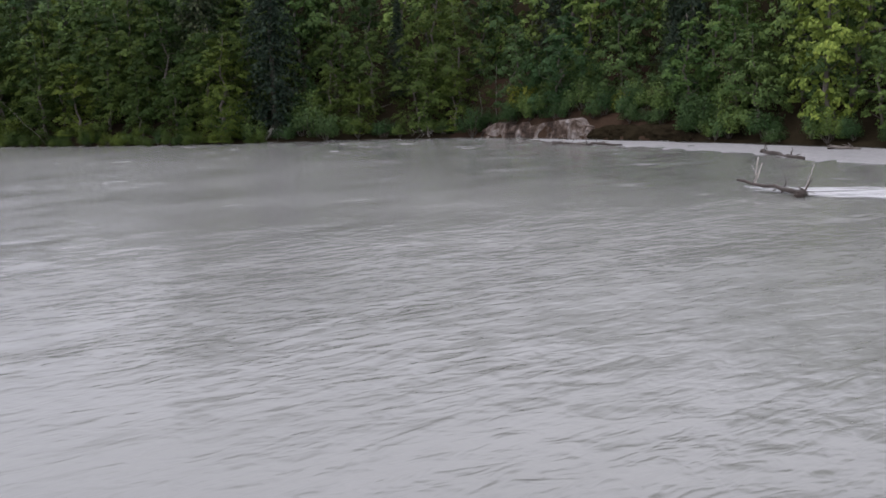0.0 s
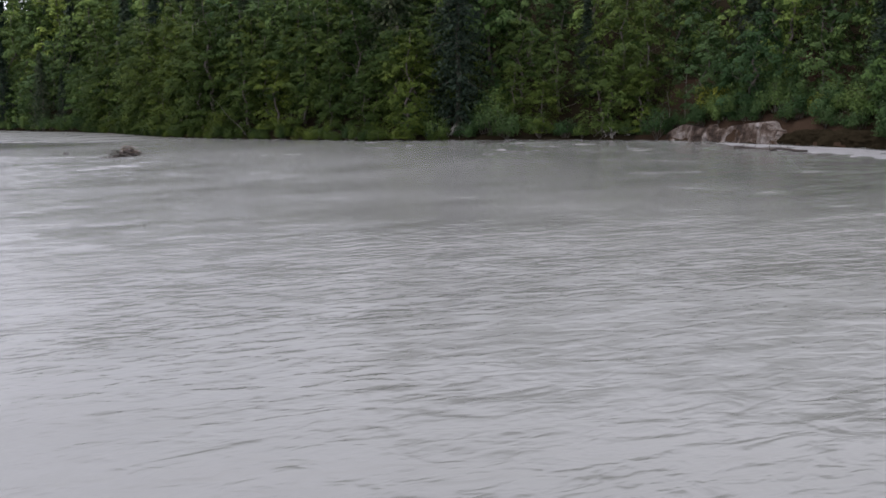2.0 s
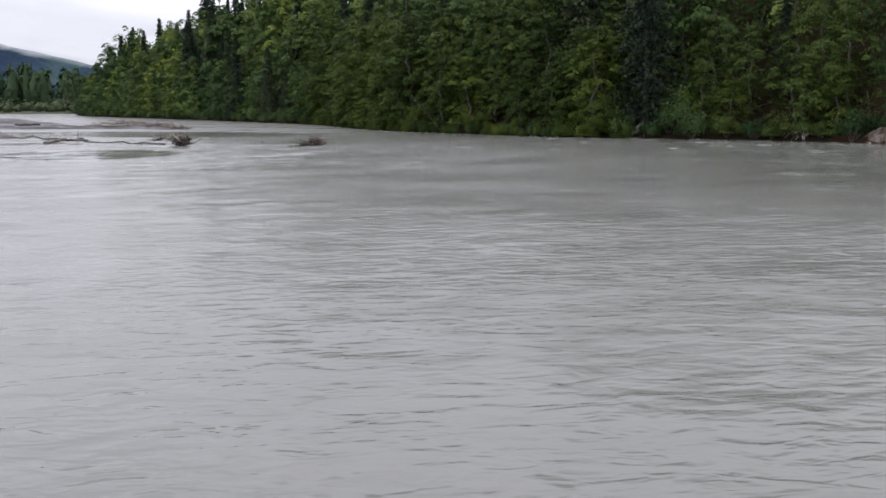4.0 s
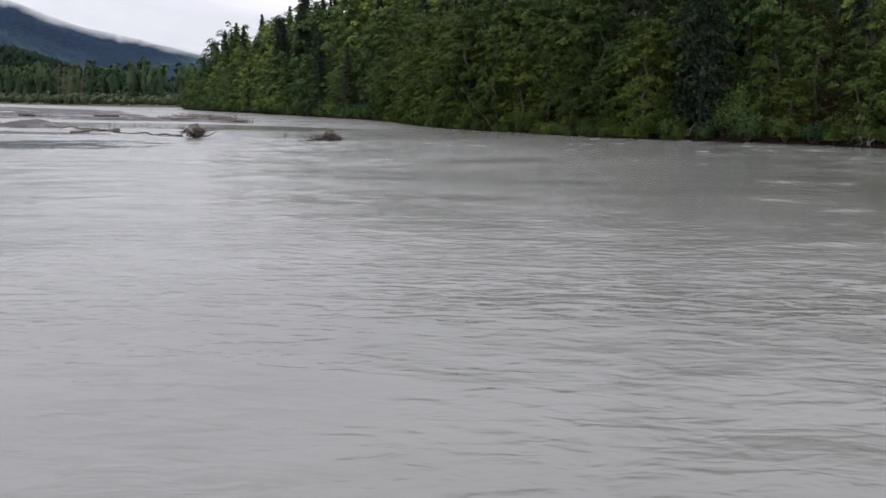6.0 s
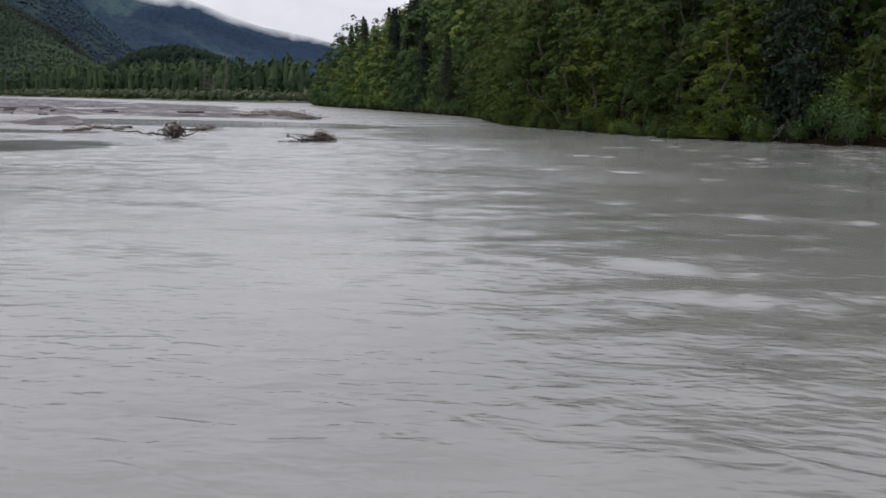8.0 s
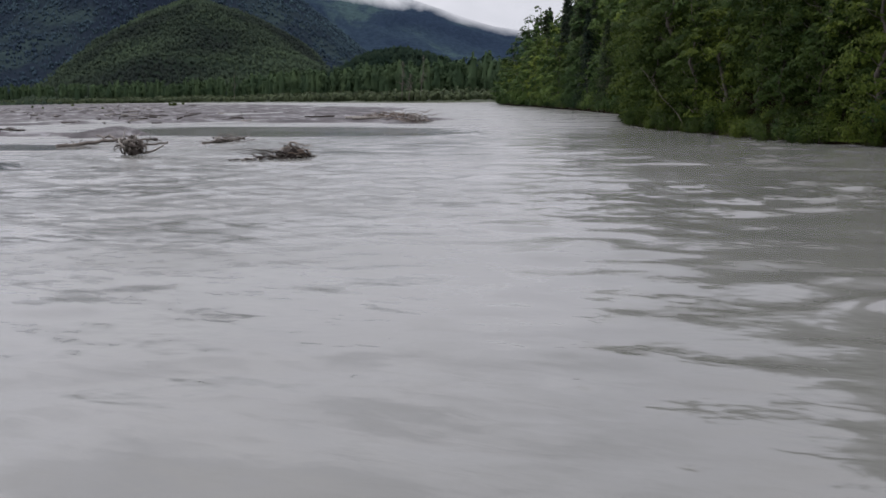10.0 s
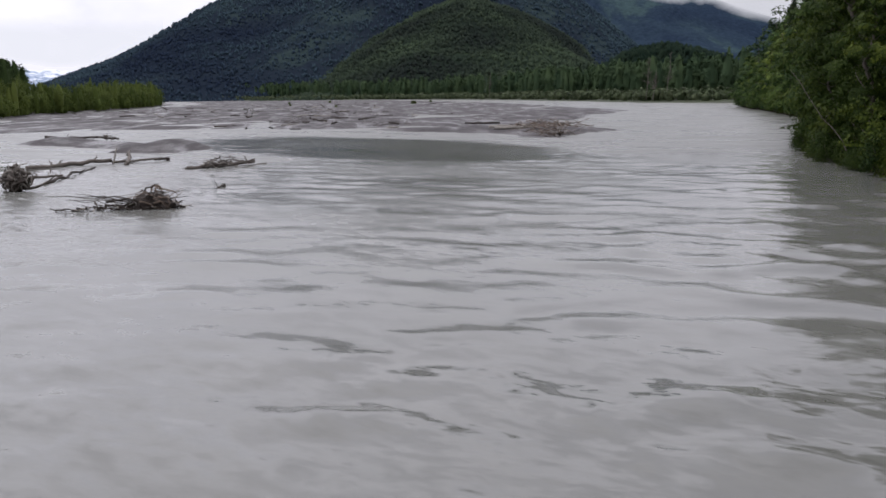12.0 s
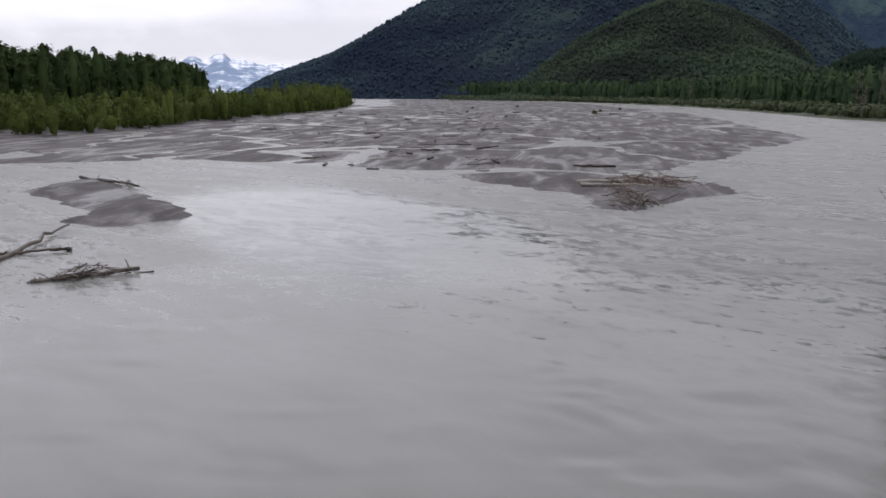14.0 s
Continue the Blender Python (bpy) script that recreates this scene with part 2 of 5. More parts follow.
def cliff_material():
    """Pale silt blocks and dark soil in a freshly cut river bank."""
    m, t = material("bare_bank_soil")
    blocks = noise_at(t, place(t, (1, 1, 0.40)), 0.62, 5.0, 0.60, 0.3)
    fine = noise_at(t, place(t), 5.0, 6.0, 0.7)
    col = ramp(t, blocks, [(0.42, (0.030, 0.021, 0.016)), (0.48, (0.070, 0.050, 0.038)), (0.55, (0.14, 0.118, 0.104)), (0.66, (0.25, 0.228, 0.216))])
    grain = ramp(t, fine, [(0.3, (0.6, 0.58, 0.56)), (0.7, (1.15, 1.15, 1.15))])
    col = blend(t, 1.0, (col, 0), (grain, 0), "MULTIPLY")
    bump = node(t, "ShaderNodeBump", {"Height": (fine, 0), "Strength": 0.7, "Distance": 0.08})
    return finish(m, node(t, "ShaderNodeBsdfPrincipled", {"Base Color": (col, 2), "Roughness": 0.9, "Specular IOR Level": 0.15, "Normal": (bump, 0)}))


CLIFF_SOIL = cliff_material()


def mud_material():
    """River mud: dark damp sweeps and drier rises along the flow, with glossy wet films between."""
    m, t = material("wet_river_mud")
    sweep = noise_at(t, stretch(t, 13, 3.2, -35), 1.0, 6.0, 0.62, 0.7)
    film = noise_at(t, stretch(t, 22, 4.5, -35), 1.0, 5.0, 0.6, 1.0)
    fine = noise_at(t, place(t), 2.6, 6.0, 0.7)
    col = ramp(t, sweep, [(0.34, (0.054, 0.049, 0.051)), (0.50, (0.080, 0.073, 0.075)), (0.66, (0.112, 0.104, 0.105))])
    grain = ramp(t, fine, [(0.3, (0.72, 0.72, 0.72)), (0.7, (1.2, 1.2, 1.2))])
    col = blend(t, 1.0, (col, 0), (grain, 0), "MULTIPLY")
    gloss = ramp(t, film, [(0.46, (0.80, 0.80, 0.80)), (0.64, (0.36, 0.36, 0.36))])
    shine = ramp(t, film, [(0.46, (0.14, 0.14, 0.14)), (0.64, (0.45, 0.45, 0.45))])
    both = node(t, "ShaderNodeMath", {0: (fine, 0), 1: (sweep, 0)}, operation="ADD")
    bump = node(t, "ShaderNodeBump", {"Height": (both, 0), "Strength": 0.8, "Distance": 0.10})
    return finish(m, node(t, "ShaderNodeBsdfPrincipled", {"Base Color": (col, 2), "Roughness": (gloss, 0), "Specular IOR Level": (shine, 0), "Normal": (bump, 0)}))


MUD = mud_material()
SILT = earth_material("pale_river_silt", (0.175, 0.172, 0.168, 1), (0.235, 0.230, 0.226, 1), 0.5, (0.5, 0.8), 0.03)
def snow_material():
    m, t = material("hazed_snow_and_rock")
    geo = node(t, "ShaderNodeNewGeometry")
    high = node(t, "ShaderNodeSeparateXYZ", {0: (geo, "Position")})
    n = noise_at(t, place(t, (1, 1, 0.7)), 0.013, 8.0, 0.62, 0.4)
    up = node(t, "ShaderNodeMapRange", {"Value": (high, 2), "From Min": 40.0, "From Max": 170.0, "To Min": -0.16, "To Max": 0.06})
    face = node(t, "ShaderNodeSeparateXYZ", {0: (geo, "Normal")})
    flat = node(t, "ShaderNodeMapRange", {"Value": (face, 2), "From Min": 0.80, "From Max": 1.0, "To Min": -0.14, "To Max": 0.12})
    sum_ = node(t, "ShaderNodeMath", {0: (n, 0), 1: (up, 0)}, operation="ADD")
    sum_ = node(t, "ShaderNodeMath", {0: (sum_, 0), 1: (flat, 0)}, operation="ADD")
    # rock tones lifted to pale blue: far haze painted into the colour
    col = ramp(t, sum_, [(0.40, (0.24, 0.31, 0.43)), (0.50, (0.44, 0.51, 0.62)), (0.58, (0.80, 0.83, 0.89))])
    return finish(m, node(t, "ShaderNodeBsdfPrincipled", {"Base Color": (col, 0), "Roughness": 0.8, "Specular IOR Level": 0.05}))


def canopy_material(name, dark, mid, light, cell):
    """A forested slope from afar: small crowns in low relief, with patches of paler broadleaf wood and meadow."""
    m, t = material(name)
    at = place(t, (1, 1, 0.35))
    cells = node(t, "ShaderNodeTexVoronoi", {"Vector": (at, 0), "Scale": 1.0 / cell, "Randomness": 1.0})
    patch = noise_at(t, place(t), 0.0048, 5.0, 0.6, 0.6)
    col = ramp(t, patch, [(0.42, dark), (0.55, mid), (0.64, light)])
    each = node(t, "ShaderNodeSeparateColor", {0: (cells, "Color")})
    tone = ramp(t, each, [(0.0, (0.84, 0.85, 0.86)), (1.0, (1.15, 1.14, 1.11))])
    col = blend(t, 1.0, (col, 0), (tone, 0), "MULTIPLY")
    bump = node(t, "ShaderNodeBump", {"Height": (cells, "Distance"), "Strength": 0.7, "Distance": cell * 0.35}, invert=True)
    return finish(m, node(t, "ShaderNodeBsdfPrincipled", {"Base Color": (col, 2), "Roughness": 0.95, "Specular IOR Level": 0.0, "Normal": (bump, 0)}))


MEADOW = earth_material("valley_ground", (0.030, 0.040, 0.020, 1), (0.058, 0.068, 0.034, 1), 0.2)
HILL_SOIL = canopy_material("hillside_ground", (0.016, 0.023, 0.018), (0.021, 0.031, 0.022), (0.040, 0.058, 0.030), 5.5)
# both mountain grounds carry distance haze as blue in their base colours
RIDGE_HAZE_SOIL = canopy_material("hazed_mountain_ground", (0.014, 0.020, 0.031), (0.017, 0.024, 0.034), (0.030, 0.045, 0.046), 7.0)
PEAK_HAZE_SOIL = canopy_material("hazed_far_mountain_ground", (0.022, 0.035, 0.058), (0.028, 0.045, 0.066), (0.046, 0.074, 0.080), 9.0)
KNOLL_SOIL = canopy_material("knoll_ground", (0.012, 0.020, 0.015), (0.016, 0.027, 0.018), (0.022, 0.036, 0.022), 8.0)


# ---- building helpers ----
def mesh(name, verts, faces, mat, smooth=False):
    me = bpy.data.meshes.new(name)
    verts = np.asarray(verts, float).reshape(-1, 3)
    if isinstance(faces, np.ndarray) and faces.ndim == 2:
        n, k = faces.shape
        me.vertices.add(len(verts))
        me.vertices.foreach_set("co", verts.ravel())
        me.loops.add(n * k)
        me.loops.foreach_set("vertex_index", faces.ravel().astype(np.int32))
        me.polygons.add(n)
        me.polygons.foreach_set("loop_start", (np.arange(n) * k).astype(np.int32))
        me.update(calc_edges=True)
    else:
        me.from_pydata(verts.tolist(), [], faces)
    me.materials.append(mat)
    if smooth:
        me.shade_smooth()
    return me


def thing(name, label, category, group="", kind=""):
    return tagged(new(name), label, category, group, kind)


def part(name, me, parent, label=""):
    ob = new(name, me)
    ob.parent = parent
    return tagged(ob, label) if label else ob


def sheet(name, verts_grid, mat, label, category, smooth=True, kind="structure"):
    """A ground surface from a grid of points."""
    r, c, _ = verts_grid.shape
    i = np.arange(r * c).reshape(r, c)
    quads = np.stack([i[:-1, :-1], i[1:, :-1], i[1:, 1:], i[:-1, 1:]], -1).reshape(-1, 4)
    return tagged(new(name, mesh(name, verts_grid, quads, mat, smooth)), label, category, kind=kind)


def cards(rng, centres, outward, size, droop=0.0, slim=0.6, jitter=0.3):
    """Leaf sprays: one bent, pointed blade for each centre, that faces outward more or less."""
    n = len(centres)
    up = outward + rng.normal(0, jitter, (n, 3))
    up /= np.linalg.norm(up, axis=1, keepdims=True)
    a = np.cross(up, rng.normal(0, 1, (n, 3)))
    a[:, 2] -= droop
    a /= np.linalg.norm(a, axis=1, keepdims=True)
    b = np.cross(up, a)
    s = (size * rng.uniform(0.6, 1.35, n))[:, None]
    bend = up * s * rng.uniform(0.05, 0.3, (n, 1))
    return np.stack([centres + a * s - bend, centres + b * s * slim, centres - a * s - bend, centres - b * s * slim], 1)


def tube(points, radii, sides=7, rng=None, rough=0.0):
    """A bent, tapered limb: rings of points and side faces, closed at the ends."""
    points = np.asarray(points, float)
    way = np.gradient(points, axis=0)
    way /= np.linalg.norm(way, axis=1, keepdims=True) + 1e-9
    ref = np.where(np.abs(way[:, 2:]) > 0.9, np.array([[1.0, 0, 0]]), np.array([[0, 0, 1.0]]))
    u = np.cross(way, ref)
    u /= np.linalg.norm(u, axis=1, keepdims=True)
    v = np.cross(way, u)
    a = np.linspace(0, 2 * np.pi, sides, endpoint=False)
    r = np.asarray(radii, float)[:, None] * np.ones((1, sides))
    if rng is not None and rough:
        r = r * rng.uniform(1 - rough, 1 + rough, r.shape)
    verts = points[:, None] + r[..., None] * (np.cos(a)[None, :, None] * u[:, None] + np.sin(a)[None, :, None] * v[:, None])
    n = len(points)
    faces = [(i * sides + k, i * sides + (k + 1) % sides, (i + 1) * sides + (k + 1) % sides, (i + 1) * sides + k)
             for i in range(n - 1) for k in range(sides)]
    faces += [tuple(range(sides - 1, -1, -1)), tuple((n - 1) * sides + k for k in range(sides))]
    return verts.reshape(-1, 3), faces


def joined(tubes):
    verts, faces, n = [], [], 0
    for v, f in tubes:
        verts.append(v)
        faces += [tuple(i + n for i in q) for q in f]
        n += len(v)
    return np.concatenate(verts), faces


def wander(rng, start, end, steps=6, sway=0.08):
    start, end = np.asarray(start, float), np.asarray(end, float)
    k = np.linspace(0, 1, steps)[:, None]
    off = rng.normal(0, 1, (steps, 3)) * np.linalg.norm(end - start) * sway * np.sin(np.pi * k)
    return start + (end - start) * k + off


# ---- plants ----
def broadleaf(seed, high, wide, lobes, per_lobe, leaf, size=0.16, low=0.06, name="deciduous_tree", lean=0.05, bark=BARK, point=0.8,
              label="leafy green deciduous tree growing on the river bank"):
    """A trunk with limbs that end in rounded boughs; each bough carries smaller tufts of leaves, densest on top."""
    rng = np.random.default_rng(seed)
    tree = thing(name, label, "tree", "riverside trees")
    top = np.array([rng.normal(0, lean) * high, rng.normal(0, lean) * high, high * 0.95])
    spine = wander(rng, (0, 0, -0.6), top, 9, 0.03)
    limbs = [tube(spine, np.linspace(high * 0.016 + 0.04, 0.03, 9), 7, rng, 0.1)]
    centres, radii, axis = [], [], []
    bulge = rng.uniform(0, 6.28, 3)
    for i in range(lobes):
        f = low + (0.97 - low) * ((i + rng.uniform(0, 1)) / lobes) ** 0.9
        a = i * 2.399 + rng.normal(0, 0.4)
        swell = 1 + 0.25 * np.sin(a * 2 + bulge[0] + f * 5) + 0.16 * np.sin(a * 3 + bulge[1] - f * 9)
        girth = wide * 0.5 * max(0.05, np.sin(np.pi * (0.17 + 0.80 * f))) ** point * swell * rng.uniform(0.45, 0.92)
        base = np.array([np.interp(f, np.linspace(0, 1, 9), spine[:, k]) for k in range(3)])
        c = base + np.array([np.cos(a) * girth, np.sin(a) * girth, rng.normal(0, 0.3)])
        c[2] = max(c[2], 0.5)
        centres.append(c)
        axis.append((np.cos(a), np.sin(a), 0.5 + 0.9 * f))
        radii.append(wide * rng.uniform(0.12, 0.21) * (1.15 - 0.5 * f))
        if i % 2 == 0:
            limbs.append(tube(wander(rng, base - (0, 0, girth * 0.5), c, 5, 0.06), np.linspace(0.02 + 0.005 * high * (1 - f), 0.012, 5), 5))
    centres, radii, axis = np.array(centres), np.array(radii), np.array(axis)
    axis /= np.linalg.norm(axis, axis=1, keepdims=True)
    # tufts on each bough
    tufts = 9
    bough = np.repeat(np.arange(lobes), tufts)
    way = rng.normal(0, 1, (lobes * tufts, 3)) * (1, 1, 0.75) + axis[bough] * 0.85
    way /= np.linalg.norm(way, axis=1, keepdims=True)
    knot = centres[bough] + way * (radii[bough] * rng.uniform(0.62, 1.08, lobes * tufts))[:, None] * np.array([1.15, 1.15, 0.72])
    n = lobes * per_lobe
    which = rng.integers(0, lobes * tufts, n)
    out = rng.normal(0, 0.8, (n, 3)) * (1, 1, 0.6) + (0, 0, 0.55) + way[which] * 0.5
    out /= np.linalg.norm(out, axis=1, keepdims=True)
    reach = radii[bough[which]] * rng.uniform(0.22, 0.52, n)
    spots = knot[which] + out * reach[:, None] * np.array([1.1, 1.1, 0.6])
    spots[:, 2] -= 0.30 * np.linalg.norm(spots[:, :2] - centres[bough[which]][:, :2], axis=1) ** 1.4
    spots[:, 2] = np.maximum(spots[:, 2], 0.25)
    heart = np.array([spine[4, 0], spine[4, 1], high * 0.45])
    form = (spots - heart) / (wide * 0.5, wide * 0.5, high * 0.55)
    form /= np.linalg.norm(form, axis=1, keepdims=True) + 1e-6
    q = cards(rng, spots, out * 0.45 + way[which] * 0.40 + form * 0.45 + (0, 0, 0.10), size, 0.35, 0.62, 0.22)
    # leaves of the shaded inside, which close the crown
    m = lobes * 9
    f = rng.uniform(low, 0.90, m)
    a, g = rng.uniform(0, 6.28, m), rng.uniform(0, 0.46, m)
    girth = wide * 0.5 * np.sin(np.pi * (0.17 + 0.80 * f)) ** point * g
    base = np.stack([np.interp(f, np.linspace(0, 1, 9), spine[:, k]) for k in range(3)], 1)
    inner = base + np.stack([np.cos(a) * girth, np.sin(a) * girth, np.zeros(m)], 1)
    q = np.concatenate([q, cards(rng, inner, rng.normal(0, 1, (m, 3)), size * 1.9, 0.2, 0.7)])
    part("trunk", mesh("trunk", *joined(limbs), bark, True), tree)
    part("crown", mesh("crown", q.reshape(-1, 3), np.arange(len(q) * 4).reshape(-1, 4), leaf), tree)
    return tree


def spruce(seed, high, wide, whorls, boughs, blades, name="spruce_tree", low=0.06, size=0.34, ragged=0.2,
           label="tall dark spruce with drooping needle boughs on the bank"):
    rng = np.random.default_rng(seed)
    tree = thing(name, label, "tree", "riverside trees")
    spine = wander(rng, (0, 0, -0.6), (rng.normal(0, 0.01) * high, rng.normal(0, 0.01) * high, high), 8, 0.006)
    limbs = [tube(spine, np.linspace(high * 0.014 + 0.05, 0.015, 8), 7)]
    spots, outs = [], []
    for i in range(whorls):
        f = low + (0.985 - low) * i / (whorls - 1)
        reach = wide * 0.5 * (1 - f) ** 0.78 * (0.65 + 0.35 * min(1, f / 0.12)) + 0.12
        for j in range(boughs):
            a = i * 1.1 + j * 2 * np.pi / boughs + rng.normal(0, 0.25)
            r = reach * rng.uniform(1 - ragged * 1.8, 1 + ragged)
            way = np.array([np.cos(a), np.sin(a), 0])
            z = f * high + rng.normal(0, 0.10)
            fall = rng.uniform(0.22, 0.46) * r
            if i % 6 == 0 and j % 2 == 0 and r > 0.8:
                limbs.append(tube([(0, 0, z), way * r * 0.5 + (0, 0, z - fall * 0.3), way * r * 0.95 + (0, 0, z - fall)], [0.04, 0.025, 0.01], 4))
            for k in range(blades):
                g = (k + rng.uniform(0.2, 1)) / blades
                side = np.array([-way[1], way[0], 0]) * rng.normal(0, 0.19) * r * (1.25 - g * 0.7)
                spots.append(way * r * g + side + (0, 0, z - fall * g ** 1.5 - abs(rng.normal(0, 0.10)) - 0.5 * np.linalg.norm(side)))
                outs.append(way * 0.55 + (0, 0, 0.75))
    spots, outs = np.array(spots), np.array(outs)
    q = cards(rng, spots, outs, size, 0.75, 0.36)
    part("trunk", mesh("trunk", *joined(limbs), BARK, True), tree)
    part("crown", mesh("crown", q.reshape(-1, 3), np.arange(len(q) * 4).reshape(-1, 4), NEEDLES), tree)
    return tree


def shrub(seed, high, wide, leaves, leaf, size=0.24, label="dense green alder shrub overhanging the waterline", name="alder_shrub"):
    rng = np.random.default_rng(seed)
    bush = thing(name, label, "shrub", "bank shrubs")
    stems, centres = [], []
    for i in range(9):
        a, f = rng.uniform(0, 2 * np.pi), rng.uniform(0.25, 0.85)
        tip = np.array([np.cos(a) * wide * 0.5 * f, np.sin(a) * wide * 0.5 * f, high * rng.uniform(0.45, 0.95) * (1.1 - 0.4 * f)])
        stems.append(tube(wander(rng, (0, 0, -0.3), tip, 5, 0.06), np.linspace(0.05, 0.012, 5), 5))
        centres += [tip, tip * (0.8, 0.8, 0.72), tip * (1.05, 1.05, 0.5)]
    centres = np.array(centres)
    which = rng.integers(0, len(centres), leaves)
    out = rng.normal(0, 1, (leaves, 3)) * (1, 1, 0.8) + (0, 0, 0.3)
    out /= np.linalg.norm(out, axis=1, keepdims=True)
    spots = centres[which] + out * (wide * 0.2 * rng.uniform(0.4, 1.1, leaves))[:, None]
    spots[:, 2] = np.maximum(spots[:, 2], high * 0.14 + 0.05 * np.abs(spots[:, 0]))
    form = (spots - (0, 0, high * 0.35)) / (wide * 0.5, wide * 0.5, high * 0.6)
    form /= np.linalg.norm(form, axis=1, keepdims=True) + 1e-6
    q = cards(rng, spots, out * 0.5 + form * 0.6 + (0, 0, 0.1), size, 0.3)
    part("branchwork", mesh("branchwork", *joined(stems), BARK, True), bush)
    part("crown", mesh("crown", q.reshape(-1, 3), np.arange(leaves * 4).reshape(-1, 4), leaf), bush)
    return bush


# ---- the right bank of the river ----
BANK = np.array([(85, -420), (80, -200), (76, -60), (68, 5), (61, 40), (58.3, 58), (56.8, 67), (55, 79), (51, 93), (47, 104.5), (40.5, 110.5), (26, 118.8),
                 (15, 122.4), (8.2, 131), (-4.4, 144.2), (-13.5, 157.5), (-20, 174), (-28, 191), (-38, 205), (-54, 227), (-68, 244), (-95, 279), (-118, 305), (-142, 338),
                 (-158, 366), (-163, 395), (-140, 450), (-40, 600)], float)


def smooth_line(points, step):
    """A rounded line through the points, in even steps."""
    points = np.asarray(points, float)
    for _ in range(3):
        a, b = points[:-1] * 0.75 + points[1:] * 0.25, points[:-1] * 0.25 + points[1:] * 0.75
        points = np.concatenate([points[:1], np.stack([a, b], 1).reshape(-1, points.shape[1]), points[-1:]])
    run = np.r_[0, np.cumsum(np.linalg.norm(np.diff(points, axis=0), axis=1))]
    s = np.arange(0, run[-1], step)
    return np.stack([np.interp(s, run, points[:, k]) for k in range(points.shape[1])], 1)


LINE = smooth_line(BANK, 1.0)
AWAY = np.gradient(LINE, axis=0)
AWAY = np.stack([AWAY[:, 1], -AWAY[:, 0]], 1) / np.linalg.norm(AWAY, axis=1, keepdims=True)
K = np.ones(25) / 25
AWAY = np.stack([np.convolve(np.pad(AWAY[:, k], 12, "edge"), K, "valid") for k in range(2)], 1)
AWAY /= np.linalg.norm(AWAY, axis=1, keepdims=True)


def station(x, y):
    return int(np.argmin(np.hypot(LINE[:, 0] - x, LINE[:, 1] - y)))


S_CLIFF0, S_CLIFF1, S_FLAT0, S_FLAT1 = station(52.5, 88), station(47.3, 104.2), station(-75, 252), station(-135, 328)


def bank_height(s, d):
    """The height of the bank's ground at station s, d metres inland."""
    s, d = np.broadcast_arrays(np.asarray(s, float), np.asarray(d, float))
    bare = np.clip(np.minimum(s - S_CLIFF0 + 9, S_CLIFF1 + 3 - s) / 6, 0, 1)
    low = np.clip((s - S_FLAT0) / (S_FLAT1 - S_FLAT0), 0, 1)
    cut = (0.55 + 0.25 * np.sin(s * 0.21) + 0.2 * np.sin(s * 0.53 + 1)) * (1 - bare) + bare * (2.0 + 0.5 * np.sin(s * 0.45))
    face = np.clip(d / (1.2 + bare * 0.8), 0, 1) ** 0.8 * cut
    slope = (0.60 - 0.36 * low) * np.clip(d - 1.5, 0, 70) + 0.25 * np.clip(d - 70, 0, 200)
    lump = 0.5 * np.sin(s * 0.13 + d * 0.2) * np.clip(d / 6, 0, 1) + 0.3 * np.sin(s * 0.37 - d * 0.31) * np.clip(d / 6, 0, 1)
    return np.where(d < 0, d * 0.5, face + slope + lump)


def bank_point(s, d):
    s = int(np.clip(s, 0, len(LINE) - 1))
    p = LINE[s] + AWAY[s] * d
    return np.array([p[0], p[1], float(bank_height(s, d))])


def build_bank():
    ds = np.array([-6, -3, -1, 0, 0.3, 0.7, 1.1, 1.6, 2.2, 3, 4.5, 6.5, 9, 12, 16, 21, 27, 34, 42, 52, 64, 80, 110, 160, 230])
    stations = np.arange(0, len(LINE), 1)
    grid = np.zeros((len(stations), len(ds), 3))
    rng = np.random.default_rng(5)
    for j, d in enumerate(ds):
        grid[:, j, :2] = LINE[stations] + AWAY[stations] * d
        grid[:, j, 2] = bank_height(stations, np.full(len(stations), d))
        grid[:, j, 2] += rng.normal(0, 0.09, len(stations)) * (0 <= d < 5)
        grid[:, j, :2] += rng.normal(0, 0.12, (len(stations), 2)) * (0 <= d < 5)
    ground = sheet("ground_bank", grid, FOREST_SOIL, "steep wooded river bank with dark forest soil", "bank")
    # bare brown soil in the gully above the cut bank
    ground.data.materials.append(BROWN_SOIL)
    n = len(ds) - 1
    for f in ground.data.polygons:
        i, j = divmod(f.index, n)
        if S_CLIFF0 - 12 < i < S_CLIFF1 + 5 and 2 < j < 13:
            f.material_index = 1


